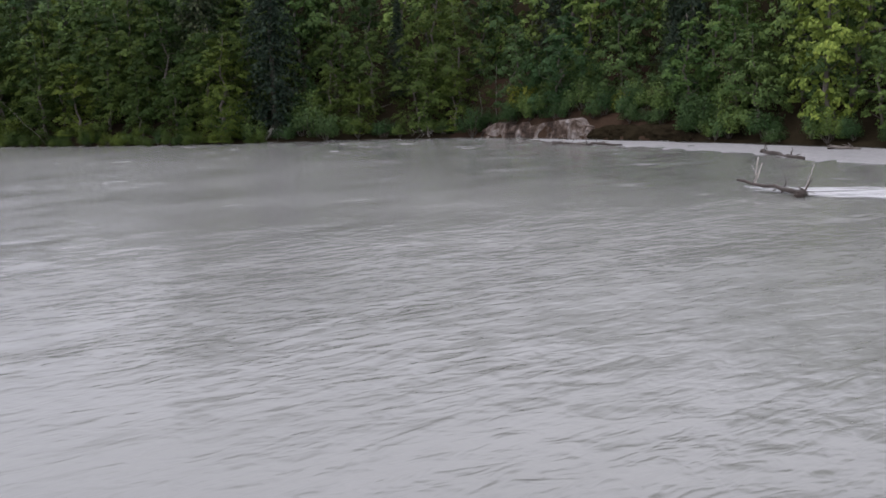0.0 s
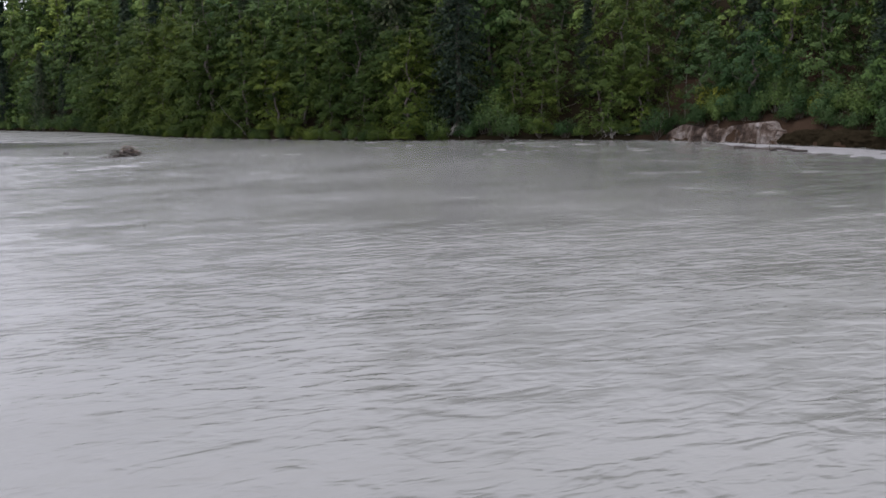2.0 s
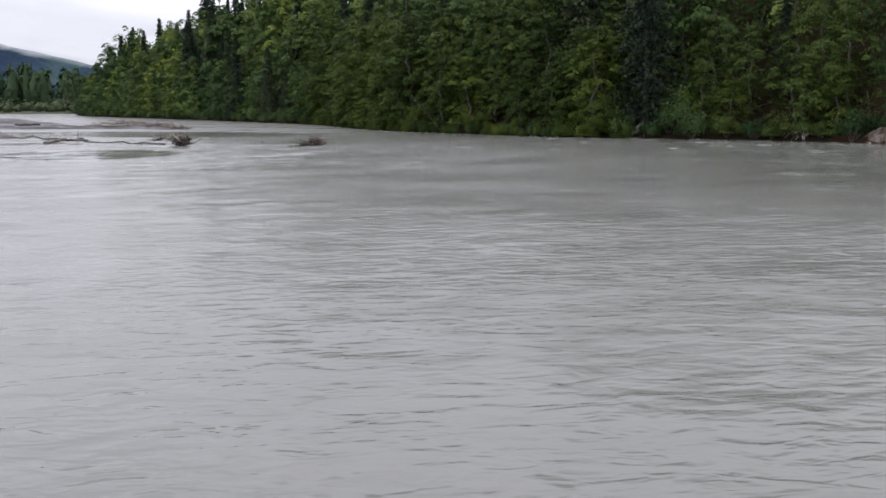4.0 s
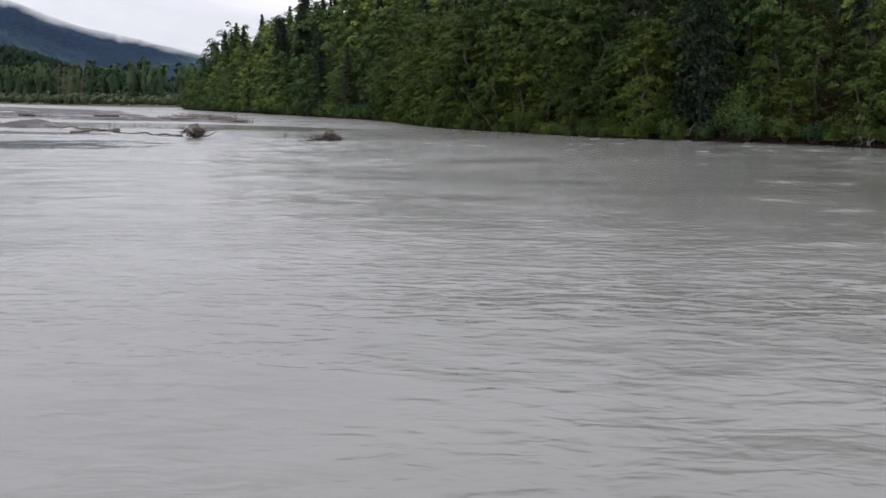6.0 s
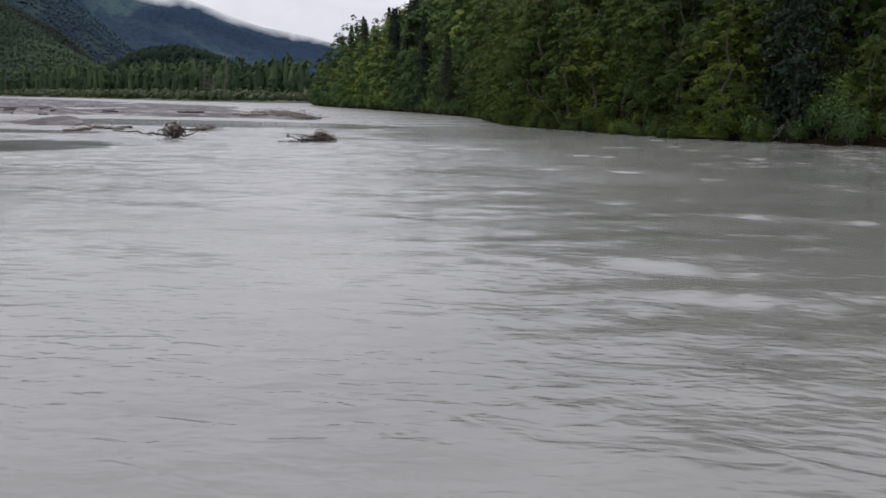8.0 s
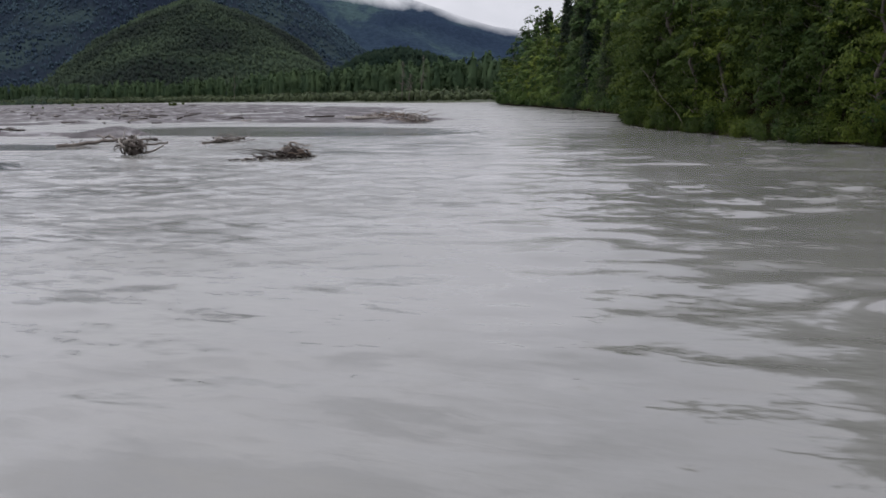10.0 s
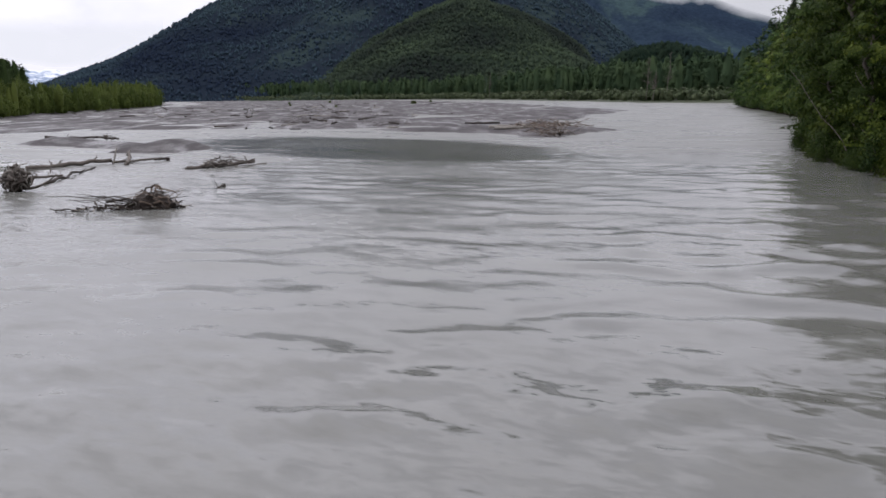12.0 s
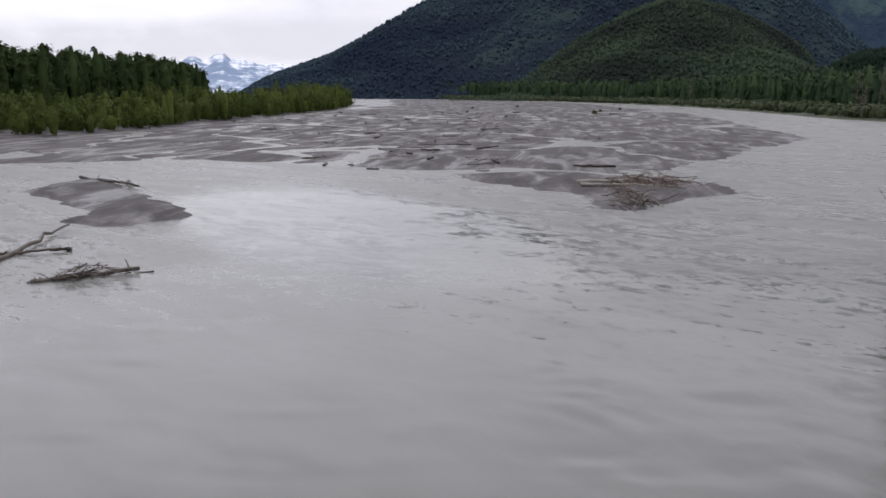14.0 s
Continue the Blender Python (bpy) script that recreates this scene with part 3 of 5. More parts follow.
def cut_bank(name, s0, s1, high, mat, label, seed):
    """A steep, freshly eroded face at the waterline, with slumped blocks and an overhanging lip."""
    s = np.arange(s0, s1, 0.22)
    v = np.linspace(0, 1, 22)
    S, V = np.meshgrid(s, v, indexing="ij")
    ends = np.clip(np.minimum(S - s0, s1 - S) / 2.5, 0, 1) ** 0.5
    def rough(a, b, shift):
        return np.array([[noise.noise(Vector((p * a, q * b, shift))) for q in v] for p in s])
    H = high * (0.35 + 0.65 * ends) * (1 + 0.30 * rough(0.16, 0, seed) + 0.22 * rough(0.7, 0, seed + 1))
    step = np.round((rough(0.55, 0.5, seed + 2) + 0.5 * rough(1.3, 1.2, seed + 3)) * 3.2) / 3.2
    D = -0.10 + 0.75 * V ** 1.6 + 0.62 * step + 0.16 * rough(1.6, 5.0, seed + 4) + 0.10 * rough(4.0, 11.0, seed + 5)
    D = np.where(V > 0.97, 2.1, D)
    line = np.stack([np.interp(S, np.arange(len(LINE)), LINE[:, k]) for k in range(2)], -1)
    away = np.stack([np.interp(S, np.arange(len(LINE)), AWAY[:, k]) for k in range(2)], -1)
    xy = line + away * D[..., None]
    z = -0.3 + V * (H + 0.3) + 0.12 * rough(1.9, 5.0, seed + 6) * (V < 0.97)
    sheet(name, np.concatenate([xy, z[..., None]], -1), mat, label, "bank", smooth=False)


build_bank()


# ---- water and the ground below it ----
def flat_sheet(name, x0, x1, y0, y1, z, mat, label, category, n=24):
    xs, ys = np.linspace(x0, x1, n), np.linspace(y0, y1, n)
    g = np.stack([*np.meshgrid(xs, ys), np.full((n, n), z)], -1)
    return sheet(name, g.transpose(1, 0, 2), mat, label, category)


flat_sheet("ground", -4900, 3000, -3000, 4900, -1.6, MUD, "flat valley floor under the silty river", "ground")


# ---- mud flats, bars and the islet on the inside of the bend ----
def wave(x, y, scale, seed):
    """A smooth random field of about -1 to 1."""
    rng = np.random.default_rng(seed)
    out = np.zeros_like(x)
    for k in range(9):
        a, f = rng.uniform(0, 2 * np.pi), rng.uniform(0.6, 2.2) / scale
        out += np.sin((np.cos(a) * x + np.sin(a) * y) * f * 2 * np.pi + rng.uniform(0, 7)) / (1 + k * 0.25)
    return out / 3.2


def smoothstep(v, a, b):
    k = np.clip((v - a) / (b - a), 0, 1)
    return k * k * (3 - 2 * k)


def basin(x, y, cx, cy, rx, ry, least):
    """Still water: low inside an oval, 1 outside."""
    return least + (1 - least) * smoothstep(np.hypot((x - cx) / rx, (y - cy) / ry), 0.75, 1.35)


def stillness(x, y):
    return basin(x, y, -48, 134, 28, 13, 0.18) * basin(x, y, -25, 80, 8, 9, 0.10) * basin(x, y, -44, 101, 11, 4, 0.2) * basin(x, y, -12, 120, 22, 20, 0.5)


def current(x, y):
    """The fast water along the outer bank: 0 inside the bend, 1 in the main current."""
    edge = np.interp(y, [0, 20, 40, 60, 80, 100, 120, 140], [16, 20, 23, 23, 21, 13, 3, -10])
    return smoothstep(x - edge, -9, 13)


def ruffle(x, y):
    """Ripples that the eye can tell apart: on the open reach downstream and far off, few on the smooth water of the bend."""
    middle = smoothstep(np.hypot(x - 24, y - 40), 18, 60) * (1 - smoothstep(np.hypot(x - 8, y - 112), 28, 12))
    patchy = np.clip(0.95 + 0.35 * wave(x * 0.8 + y * 0.6, y * 0.8 - x * 0.6, 34, 71), 0.5, 1.35)
    shoal = 1 + 1.6 * np.exp(-((x - 5.5) / 3.5) ** 2 - ((y - 70) / 4) ** 2)
    return np.maximum(0.8 * middle, 0.26) * patchy * stillness(x, y) * shoal


def breeze(x, y):
    """Where the breeze raises little ridges: the open reach downstream, fading towards the inside of the bend."""
    edge = np.interp(y, [-20, 5, 15, 30, 60], [-18, -9, -1, 3, 2])
    patchy = np.clip(0.9 + 0.4 * wave(x, y, 24, 76), 0.4, 1.3)
    return (0.35 + 0.75 * smoothstep(x - edge, -8, 10)) * (1 - 0.82 * smoothstep(y - 0.25 * x, 24, 50)) * patchy * stillness(x, y)


def breath_of_wind(x, y):
    """How far ripples too small to see scatter the mirror image."""
    far = smoothstep(np.hypot(x - 20, y - 60), 45, 110)
    lee = 1 - 0.55 * current(x, y) * smoothstep(y, 28, 48)
    return (0.22 + 0.08 * far) * np.maximum(lee, far) * np.clip(stillness(x, y) * 1.6, 0.4, 1.0)


def river():
    """The river's surface: rounded, short-crested waves on a grid that is fine along the flight and coarse far off."""
    far = lambda a, b, n: a + (b - a) * np.linspace(0, 1, n) ** 2.4
    xs = np.r_[far(-36, -2200, 60)[::-1], np.arange(-35.7, 58, 0.35), far(58.3, 420, 30)]
    ys = np.r_[far(7, -700, 40)[::-1], np.arange(7.3, 142, 0.35), far(142.3, 1300, 60)]
    x, y = np.meshgrid(xs, ys, indexing="ij")
    rough = ruffle(x, y)
    near = smoothstep(x, -36, -30) * smoothstep(-x, -58, -52) * smoothstep(y, 7, 11) * smoothstep(-y, -142, -132)
    # the current runs higher towards the outer bank and upstream
    swell = 0.16 + 0.25 * smoothstep(np.hypot(x - 24, y - 40), 24, 55) + 0.65 * current(x, y) + 0.35 * smoothstep(y + 0.4 * x, 50, 95)
    groups = np.clip(0.7 + 0.75 * wave(x, y, 12, 75), 0.15, 1.5)
    rng = np.random.default_rng(70)
    z = np.zeros_like(x)
    u, v = x + 0.7 * wave(x, y, 8, 73), y + 0.7 * wave(x, y, 9, 74)
    for k in range(44):
        long = 1.3 * 4.0 ** rng.uniform(0, 1)
        a = radians(112) + rng.normal(0, 0.55)
        crest = 0.5 + 0.5 * np.sin((np.cos(a + 1.5) * x + np.sin(a + 1.5) * y) / rng.uniform(0.6, 1.7) + rng.uniform(0, 7))
        z += 0.026 * long / 6.28 * crest * np.sin(6.28 / long * (np.cos(a) * u + np.sin(a) * v) + rng.uniform(0, 7))
    z = z + 3.0 * np.maximum(z, 0) ** 2
    z = z * np.minimum(swell * groups, 1.3) * stillness(x, y) * near
    ob = sheet("water", np.stack([x, y, z], -1), WATER, "wide grey silty river with rippled surface", "water")
    for key, field in (("ruffled", rough), ("breeze", breeze(x, y)), ("breath", breath_of_wind(x, y))):
        ob.data.attributes.new(key, "FLOAT", "POINT").data.foreach_set("value", field.ravel().astype(np.float32))


river()


def inside(x, y, poly, soft):
    """About 1 inside the polygon and 0 outside, over a soft edge."""
    poly = np.asarray(poly, float)
    dist = np.full(x.shape, 1e9)
    odd = np.zeros(x.shape, bool)
    for (ax, ay), (bx, by) in zip(poly, np.roll(poly, -1, 0)):
        ex, ey = bx - ax, by - ay
        t = np.clip(((x - ax) * ex + (y - ay) * ey) / (ex * ex + ey * ey), 0, 1)
        dist = np.minimum(dist, np.hypot(x - ax - t * ex, y - ay - t * ey))
        if ey:
            odd ^= ((ay > y) != (by > y)) & (x < ex * (y - ay) / ey + ax)
    return 0.5 + 0.5 * np.tanh(np.where(odd, dist, -dist) / soft)


def hump(x, y, cx, cy, rx, ry, turn):
    c, s = np.cos(radians(turn)), np.sin(radians(turn))
    u, v = (x - cx) * c + (y - cy) * s, -(x - cx) * s + (y - cy) * c
    return np.exp(-((u / rx) ** 2 + (v / ry) ** 2) ** 1.5)


FLAT = [(-113, 106), (-113, 136), (-95, 148), (-83, 156), (-70, 160), (-68, 192), (-100, 236), (-130, 284), (-241, 364), (-400, 468), (-760, 655), (-1150, 715),
        (-1000, 560), (-640, 400), (-356, 228), (-262, 156), (-204, 122), (-186, 106)]


def flat_height(x, y):
    body = inside(x, y, FLAT, 9.0)
    far = np.clip((np.hypot(x - 25, y - 105) - 130) / 400, 0, 1)
    bend = 5.0 * wave(x, y, 37, 31), 5.0 * wave(x, y, 33, 32)
    u, v = x + bend[0], y + bend[1]
    along, across = u * 0.82 - v * 0.57, u * 0.57 + v * 0.82
    braid = wave(along, across * 1.7, 120, 3) * 0.11 + wave(along, across * 2.2, 34, 8) * 0.03 + wave(x, y, 9, 9) * 0.025
    ditch = np.exp(-(wave(along * 0.55, across * 1.5, 105, 41) / 0.066) ** 2) + 0.8 * np.exp(-(wave(along * 0.6, across * 1.7, 74, 42) / 0.042) ** 2)
    ditch = np.minimum(ditch, 1.0)
    z = -0.75 + body * (0.90 + 0.05 * far - 0.36 * ditch) + braid * body
    w, q = x + 0.5 * bend[0] + 1.2 * wave(x, y, 9, 33), y + 0.3 * bend[1] + 0.9 * wave(x, y, 8, 34)
    rough = 0.10 * wave(x, y, 11, 35) + 0.06 * wave(x, y, 3.7, 36)
    z += (1.0 + rough) * hump(w, q, -60, 171, 17, 13, 25) + 0.9 * hump(w, q, -47, 162, 11, 4.2, -45)
    z += (0.98 + rough) * hump(w, q, -82, 118.8, 13, 4.2, -24) + (1.0 + rough) * hump(w, q, -64.8, 120.4, 18, 5.8, -7) + 0.85 * hump(w, q, -55.0, 118.7, 5.5, 3.6, -50)
    return z


xs, ys = np.arange(-370, -24, 1.2), np.arange(100, 440, 1.2)
gx, gy = np.meshgrid(xs, ys, indexing="ij")
gz = flat_height(gx, gy)
sheet("ground_mudflat", np.stack([gx, gy, gz], -1), MUD, "braided wet grey mud flats with shallow channels", "mud flat")
xs, ys = np.arange(-1250, -369, 6.0), np.arange(130, 800, 6.0)
gx, gy = np.meshgrid(xs, ys, indexing="ij")
sheet("ground_far_mudflat", np.stack([gx, gy, flat_height(gx, gy) - 0.03], -1), MUD, "distant grey mud flats across the valley floor", "mud flat")

# pale silt bars along the right bank
SILT_BARS = [[(48.5, 100), (53, 86), (56, 72), (58.5, 58), (62, 38), (66, 16), (54, 18), (47, 40), (45.5, 50), (47.2, 61), (46.2, 75), (46.2, 94)]]


def silt_height(x, y):
    z = np.full(x.shape, -0.5)
    for poly in SILT_BARS:
        z = np.maximum(z, -0.5 + 0.60 * inside(x, y, poly, 1.5) + wave(x, y, 9, 4) * 0.05)
    return z


xs, ys = np.arange(27, 70, 0.6), np.arange(6, 108, 0.6)
gx, gy = np.meshgrid(xs, ys, indexing="ij")
sheet("ground_silt_bar", np.stack([gx, gy, silt_height(gx, gy)], -1), SILT, "low pale silt bar lying along the bank", "silt bar")

# foam that trails from the stranded tree in the current
FOAM = [(31.0, 39.5), (32.3, 41.6), (32.9, 40.0), (34.6, 38.3), (37, 36.5), (45, 31), (49, 27), (45, 24), (37, 27.5), (32.9, 31.6), (31.2, 34.0), (30.9, 37)]


def foam_material():
    m, t = material("river_foam")
    flow = noise_at(t, stretch(t, 3.2, 0.34, -32), 1.0, 5.0, 0.6, 0.7)
    spot = node(t, "ShaderNodeAttribute")
    spot.attribute_name = "cover"
    thick = node(t, "ShaderNodeMath", {0: (flow, 0), 1: (spot, "Fac")}, operation="ADD")
    cover = node(t, "ShaderNodeMapRange", {"Value": (thick, 0), "From Min": 1.20, "From Max": 1.66, "To Min": 0.0, "To Max": 0.85})
    froth = noise_at(t, place(t), 9.0, 4.0, 0.7)
    col = ramp(t, froth, [(0.3, (0.44, 0.44, 0.44)), (0.7, (0.60, 0.60, 0.605))])
    bump = node(t, "ShaderNodeBump", {"Height": (froth, 0), "Strength": 0.5, "Distance": 0.03})
    white = node(t, "ShaderNodeBsdfPrincipled", {"Base Color": (col, 0), "Roughness": 0.6, "Normal": (bump, 0)})
    return finish(m, node(t, "ShaderNodeMixShader", {0: (cover, 0), 1: (node(t, "ShaderNodeBsdfTransparent"), 0), 2: (white, 0)}))


xs, ys = np.arange(28, 52, 0.3), np.arange(21, 45, 0.3)
gx, gy = np.meshgrid(xs, ys, indexing="ij")
cover = inside(gx, gy, FOAM, 0.6) * np.clip(1.12 - np.hypot(gx - 31.8, gy - 37.5) / 34 + 0.16 * wave(gx, gy, 2.4, 82), 0, 1)
foam = sheet("foam", np.stack([gx, gy, 0.045 + 0.03 * cover + 0.012 * wave(gx, gy, 1.6, 81)], -1), foam_material(), "white foam streaks trailing from a stranded tree", "foam", kind="stuff")
foam.data.attributes.new("cover", "FLOAT", "POINT").data.foreach_set("value", cover.ravel().astype(np.float32))

# the islet: ground that carries willows and a wood
ISLET = [(-180, 50), (-187, 119), (-222, 150), (-264, 171), (-304, 197), (-376, 244), (-445, 286), (-546, 336), (-600, 372), (-680, 374), (-780, 320), (-700, 130), (-540, -20), (-280, -150), (-188, -60)]
xs, ys = np.arange(-820, -172, 6.0), np.arange(-170, 410, 6.0)
gx, gy = np.meshgrid(xs, ys, indexing="ij")
sheet("ground_islet", np.stack([gx, gy, -0.9 + 1.7 * inside(gx, gy, ISLET, 4.0) + 0.15 * wave(gx, gy, 30, 6)], -1), MUD, "low grassy islet covered with willow scrub", "islet")

# the far side of the valley
FAR_BANK = [(60, 560), (-100, 432), (-198, 402), (-262, 428), (-302, 456), (-495, 574), (-748, 676), (-965, 690), (-1200, 670), (-1600, 700), (-1900, 900), (-1700, 2100), (600, 2100), (600, 700)]
xs, ys = np.arange(-1950, 640, 16.0), np.arange(360, 2140, 16.0)
gx, gy = np.meshgrid(xs, ys, indexing="ij")
sheet("ground_valley", np.stack([gx, gy, -1.0 + 2.4 * inside(gx, gy, FAR_BANK, 14.0) + 0.2 * wave(gx, gy, 60, 7)], -1), MEADOW, "scrubby valley floor below forested hills", "ground")


# steep faces cut by the current
cut_bank("ground_cut_bank", station(52.2, 90.2), S_CLIFF1 + 1, 1.75, CLIFF_SOIL, "pale and brown silt bank freshly cut by the river", 51)
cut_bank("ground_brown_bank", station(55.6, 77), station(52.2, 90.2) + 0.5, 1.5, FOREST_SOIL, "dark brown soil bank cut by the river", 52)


# ---- hills and mountains ----
HUB = np.array([30.0, 92.0])


def hill(name, crest, near, far, mat, label, rough, seed, lift=6.0, steps=90, crag=0.0):
    """A hill whose crest runs through the given bearings (degrees left of north) and angles of height."""
    crest = np.array(sorted(crest), float)
    az = np.linspace(crest[0, 0], crest[-1, 0], steps * 2)
    el = np.interp(az, crest[:, 0], crest[:, 1])
    k = np.ones(5) / 5
    el = np.convolve(np.pad(el, 2, "edge"), k, "valid")
    f = np.r_[np.linspace(0, 1, steps), np.linspace(1.04, 1.5, 10)]
    A, Fr = np.meshgrid(np.radians(az), f, indexing="ij")
    R = near + (far - near) * Fr
    x, y = HUB[0] - np.sin(A) * R, HUB[1] + np.cos(A) * R
    el = el * (1 + crag * 0.5 * (np.abs(wave(az, az * 0, 2.6, seed)) - 0.3) + crag * 0.35 * wave(az, az * 0, 0.8, seed + 5))
    top = np.tan(np.radians(el))[:, None] * far + lift
    shape = np.where(Fr <= 1, np.sin(np.clip(Fr, 0, 1) * np.pi / 2) ** 1.25, 1 - (Fr - 1) * 1.2)
    gully = wave(x, y, rough * 9, seed) * 0.10 * np.sin(np.clip(Fr, 0, 1) * np.pi) + wave(x, y, rough * 2.5, seed + 1) * 0.03 * np.sin(np.clip(Fr, 0, 1) * np.pi)
    gully = gully - crag * (0.45 * np.abs(wave(x, y, 420, seed + 2)) + 0.18 * np.abs(wave(x, y, 150, seed + 3))) * np.sin(np.clip(Fr, 0, 1) * np.pi * 0.96)
    z = -4 + top * np.clip(shape + gully * (shape > 0), 0, 2)
    sheet(name, np.stack([x, y, z], -1), mat, label, "hill")
    return x[:, :steps], y[:, :steps], z[:, :steps]


def hill_trees(name, grids, count, high, mat, label, seed, bias=0.75):
    """Woods on a hillside: thousands of small uneven crowns in one mesh."""
    rng = np.random.default_rng(seed)
    x, y, z = grids
    i, j = rng.uniform(0, x.shape[0] - 1.01, count), rng.uniform(0, 1, count) ** bias * (x.shape[1] - 1.01)
    a, b = i.astype(int), j.astype(int)
    u, v = (i - a), (j - b)
    at = lambda g: (g[a, b] * (1 - u) + g[a + 1, b] * u) * (1 - v) + (g[a, b + 1] * (1 - u) + g[a + 1, b + 1] * u) * v
    base = np.stack([at(x), at(y), at(z)], 1)
    h = high * rng.uniform(0.55, 1.25, count)
    base[:, 2] -= h * rng.uniform(0.36, 0.64, count)
    conifer = rng.uniform(0, 1, count) < 0.55 + 0.3 * wave(base[:, 0], base[:, 1], 120, seed)
    w = np.where(conifer, 0.19, 0.32) * h * rng.uniform(0.8, 1.2, count)
    ang = np.arange(5) * 2 * np.pi / 5
    turn = rng.uniform(0, 7, (count, 1))
    ring = np.stack([np.cos(ang + turn), np.sin(ang + turn)], -1) * (w[:, None, None] * rng.uniform(0.7, 1.3, (count, 5, 1)))
    verts = np.zeros((count, 11, 3))
    verts[:, :5, :2], verts[:, 5:10, :2] = ring, ring[:, ::-1] * np.where(conifer, 0.55, 0.85)[:, None, None]
    verts[:, :5, 2] = h[:, None] * rng.uniform(0.05, 0.25, (count, 5))
    verts[:, 5:10, 2] = h[:, None] * np.where(conifer, 0.5, 0.66)[:, None] * rng.uniform(0.9, 1.1, (count, 5))
    verts[:, 10, 2] = h
    verts += base[:, None]
    tri = []
    for k in range(5):
        n = (k + 1) % 5
        tri += [(k, n, 5 + k), (n, 5 + n, 5 + k), (5 + k, 5 + n, 10)]
    faces = (np.arange(count)[:, None, None] * 11 + np.array(tri)).reshape(-1, 3)
    return tagged(new(name, mesh(name, verts, faces, mat, True)), label, "forest", kind="stuff")


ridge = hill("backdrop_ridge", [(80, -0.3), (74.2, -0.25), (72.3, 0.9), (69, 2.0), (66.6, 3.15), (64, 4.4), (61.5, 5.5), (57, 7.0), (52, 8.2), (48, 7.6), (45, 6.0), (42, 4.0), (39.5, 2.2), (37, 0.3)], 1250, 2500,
             RIDGE_HAZE_SOIL, "high forested mountain ridge coloured with blue haze", 60, 11)
hill_trees("mountain_forest", ridge, 30000, 10.0, RIDGE_HAZE_LEAF, "dense dark conifer forest on the mountain ridge", 12)
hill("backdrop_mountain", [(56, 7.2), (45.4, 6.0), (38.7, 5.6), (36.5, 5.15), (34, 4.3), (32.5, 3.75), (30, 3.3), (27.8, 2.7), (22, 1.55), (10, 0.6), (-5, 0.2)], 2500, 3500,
            PEAK_HAZE_SOIL, "distant mountain coloured with blue haze under low cloud", 80, 13)
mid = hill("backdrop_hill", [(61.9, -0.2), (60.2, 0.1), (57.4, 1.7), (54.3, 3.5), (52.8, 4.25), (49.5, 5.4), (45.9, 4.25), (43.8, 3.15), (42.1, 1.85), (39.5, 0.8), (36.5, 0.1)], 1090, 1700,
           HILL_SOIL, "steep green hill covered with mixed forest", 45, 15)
hill_trees("hill_forest", mid, 26000, 9.0, HILL_HAZE_LEAF, "mixed green forest covering the hill", 16)
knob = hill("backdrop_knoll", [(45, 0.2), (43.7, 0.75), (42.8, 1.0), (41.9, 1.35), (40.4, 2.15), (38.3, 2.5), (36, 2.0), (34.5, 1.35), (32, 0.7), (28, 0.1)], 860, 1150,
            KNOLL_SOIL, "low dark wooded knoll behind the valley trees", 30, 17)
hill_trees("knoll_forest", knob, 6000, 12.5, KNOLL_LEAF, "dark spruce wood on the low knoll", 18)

# far snow peaks at the head of the valley
SNOW = snow_material()
snow = hill("backdrop_snow_peaks", [(92, 0.6), (84, 1.2), (80, 1.2), (78.4, 1.35), (77.6, 1.75), (77.1, 1.6), (76.5, 2.0), (76.0, 1.7), (75.5, 1.85), (74.9, 2.2), (74.2, 1.75), (73.6, 1.8), (72.6, 1.45), (72, 1.6), (68, 1.3), (62, 1.0)], 3500, 4700,
            SNOW, "distant snow-streaked mountain peaks coloured with blue haze", 34, 19, steps=150, crag=0.10)


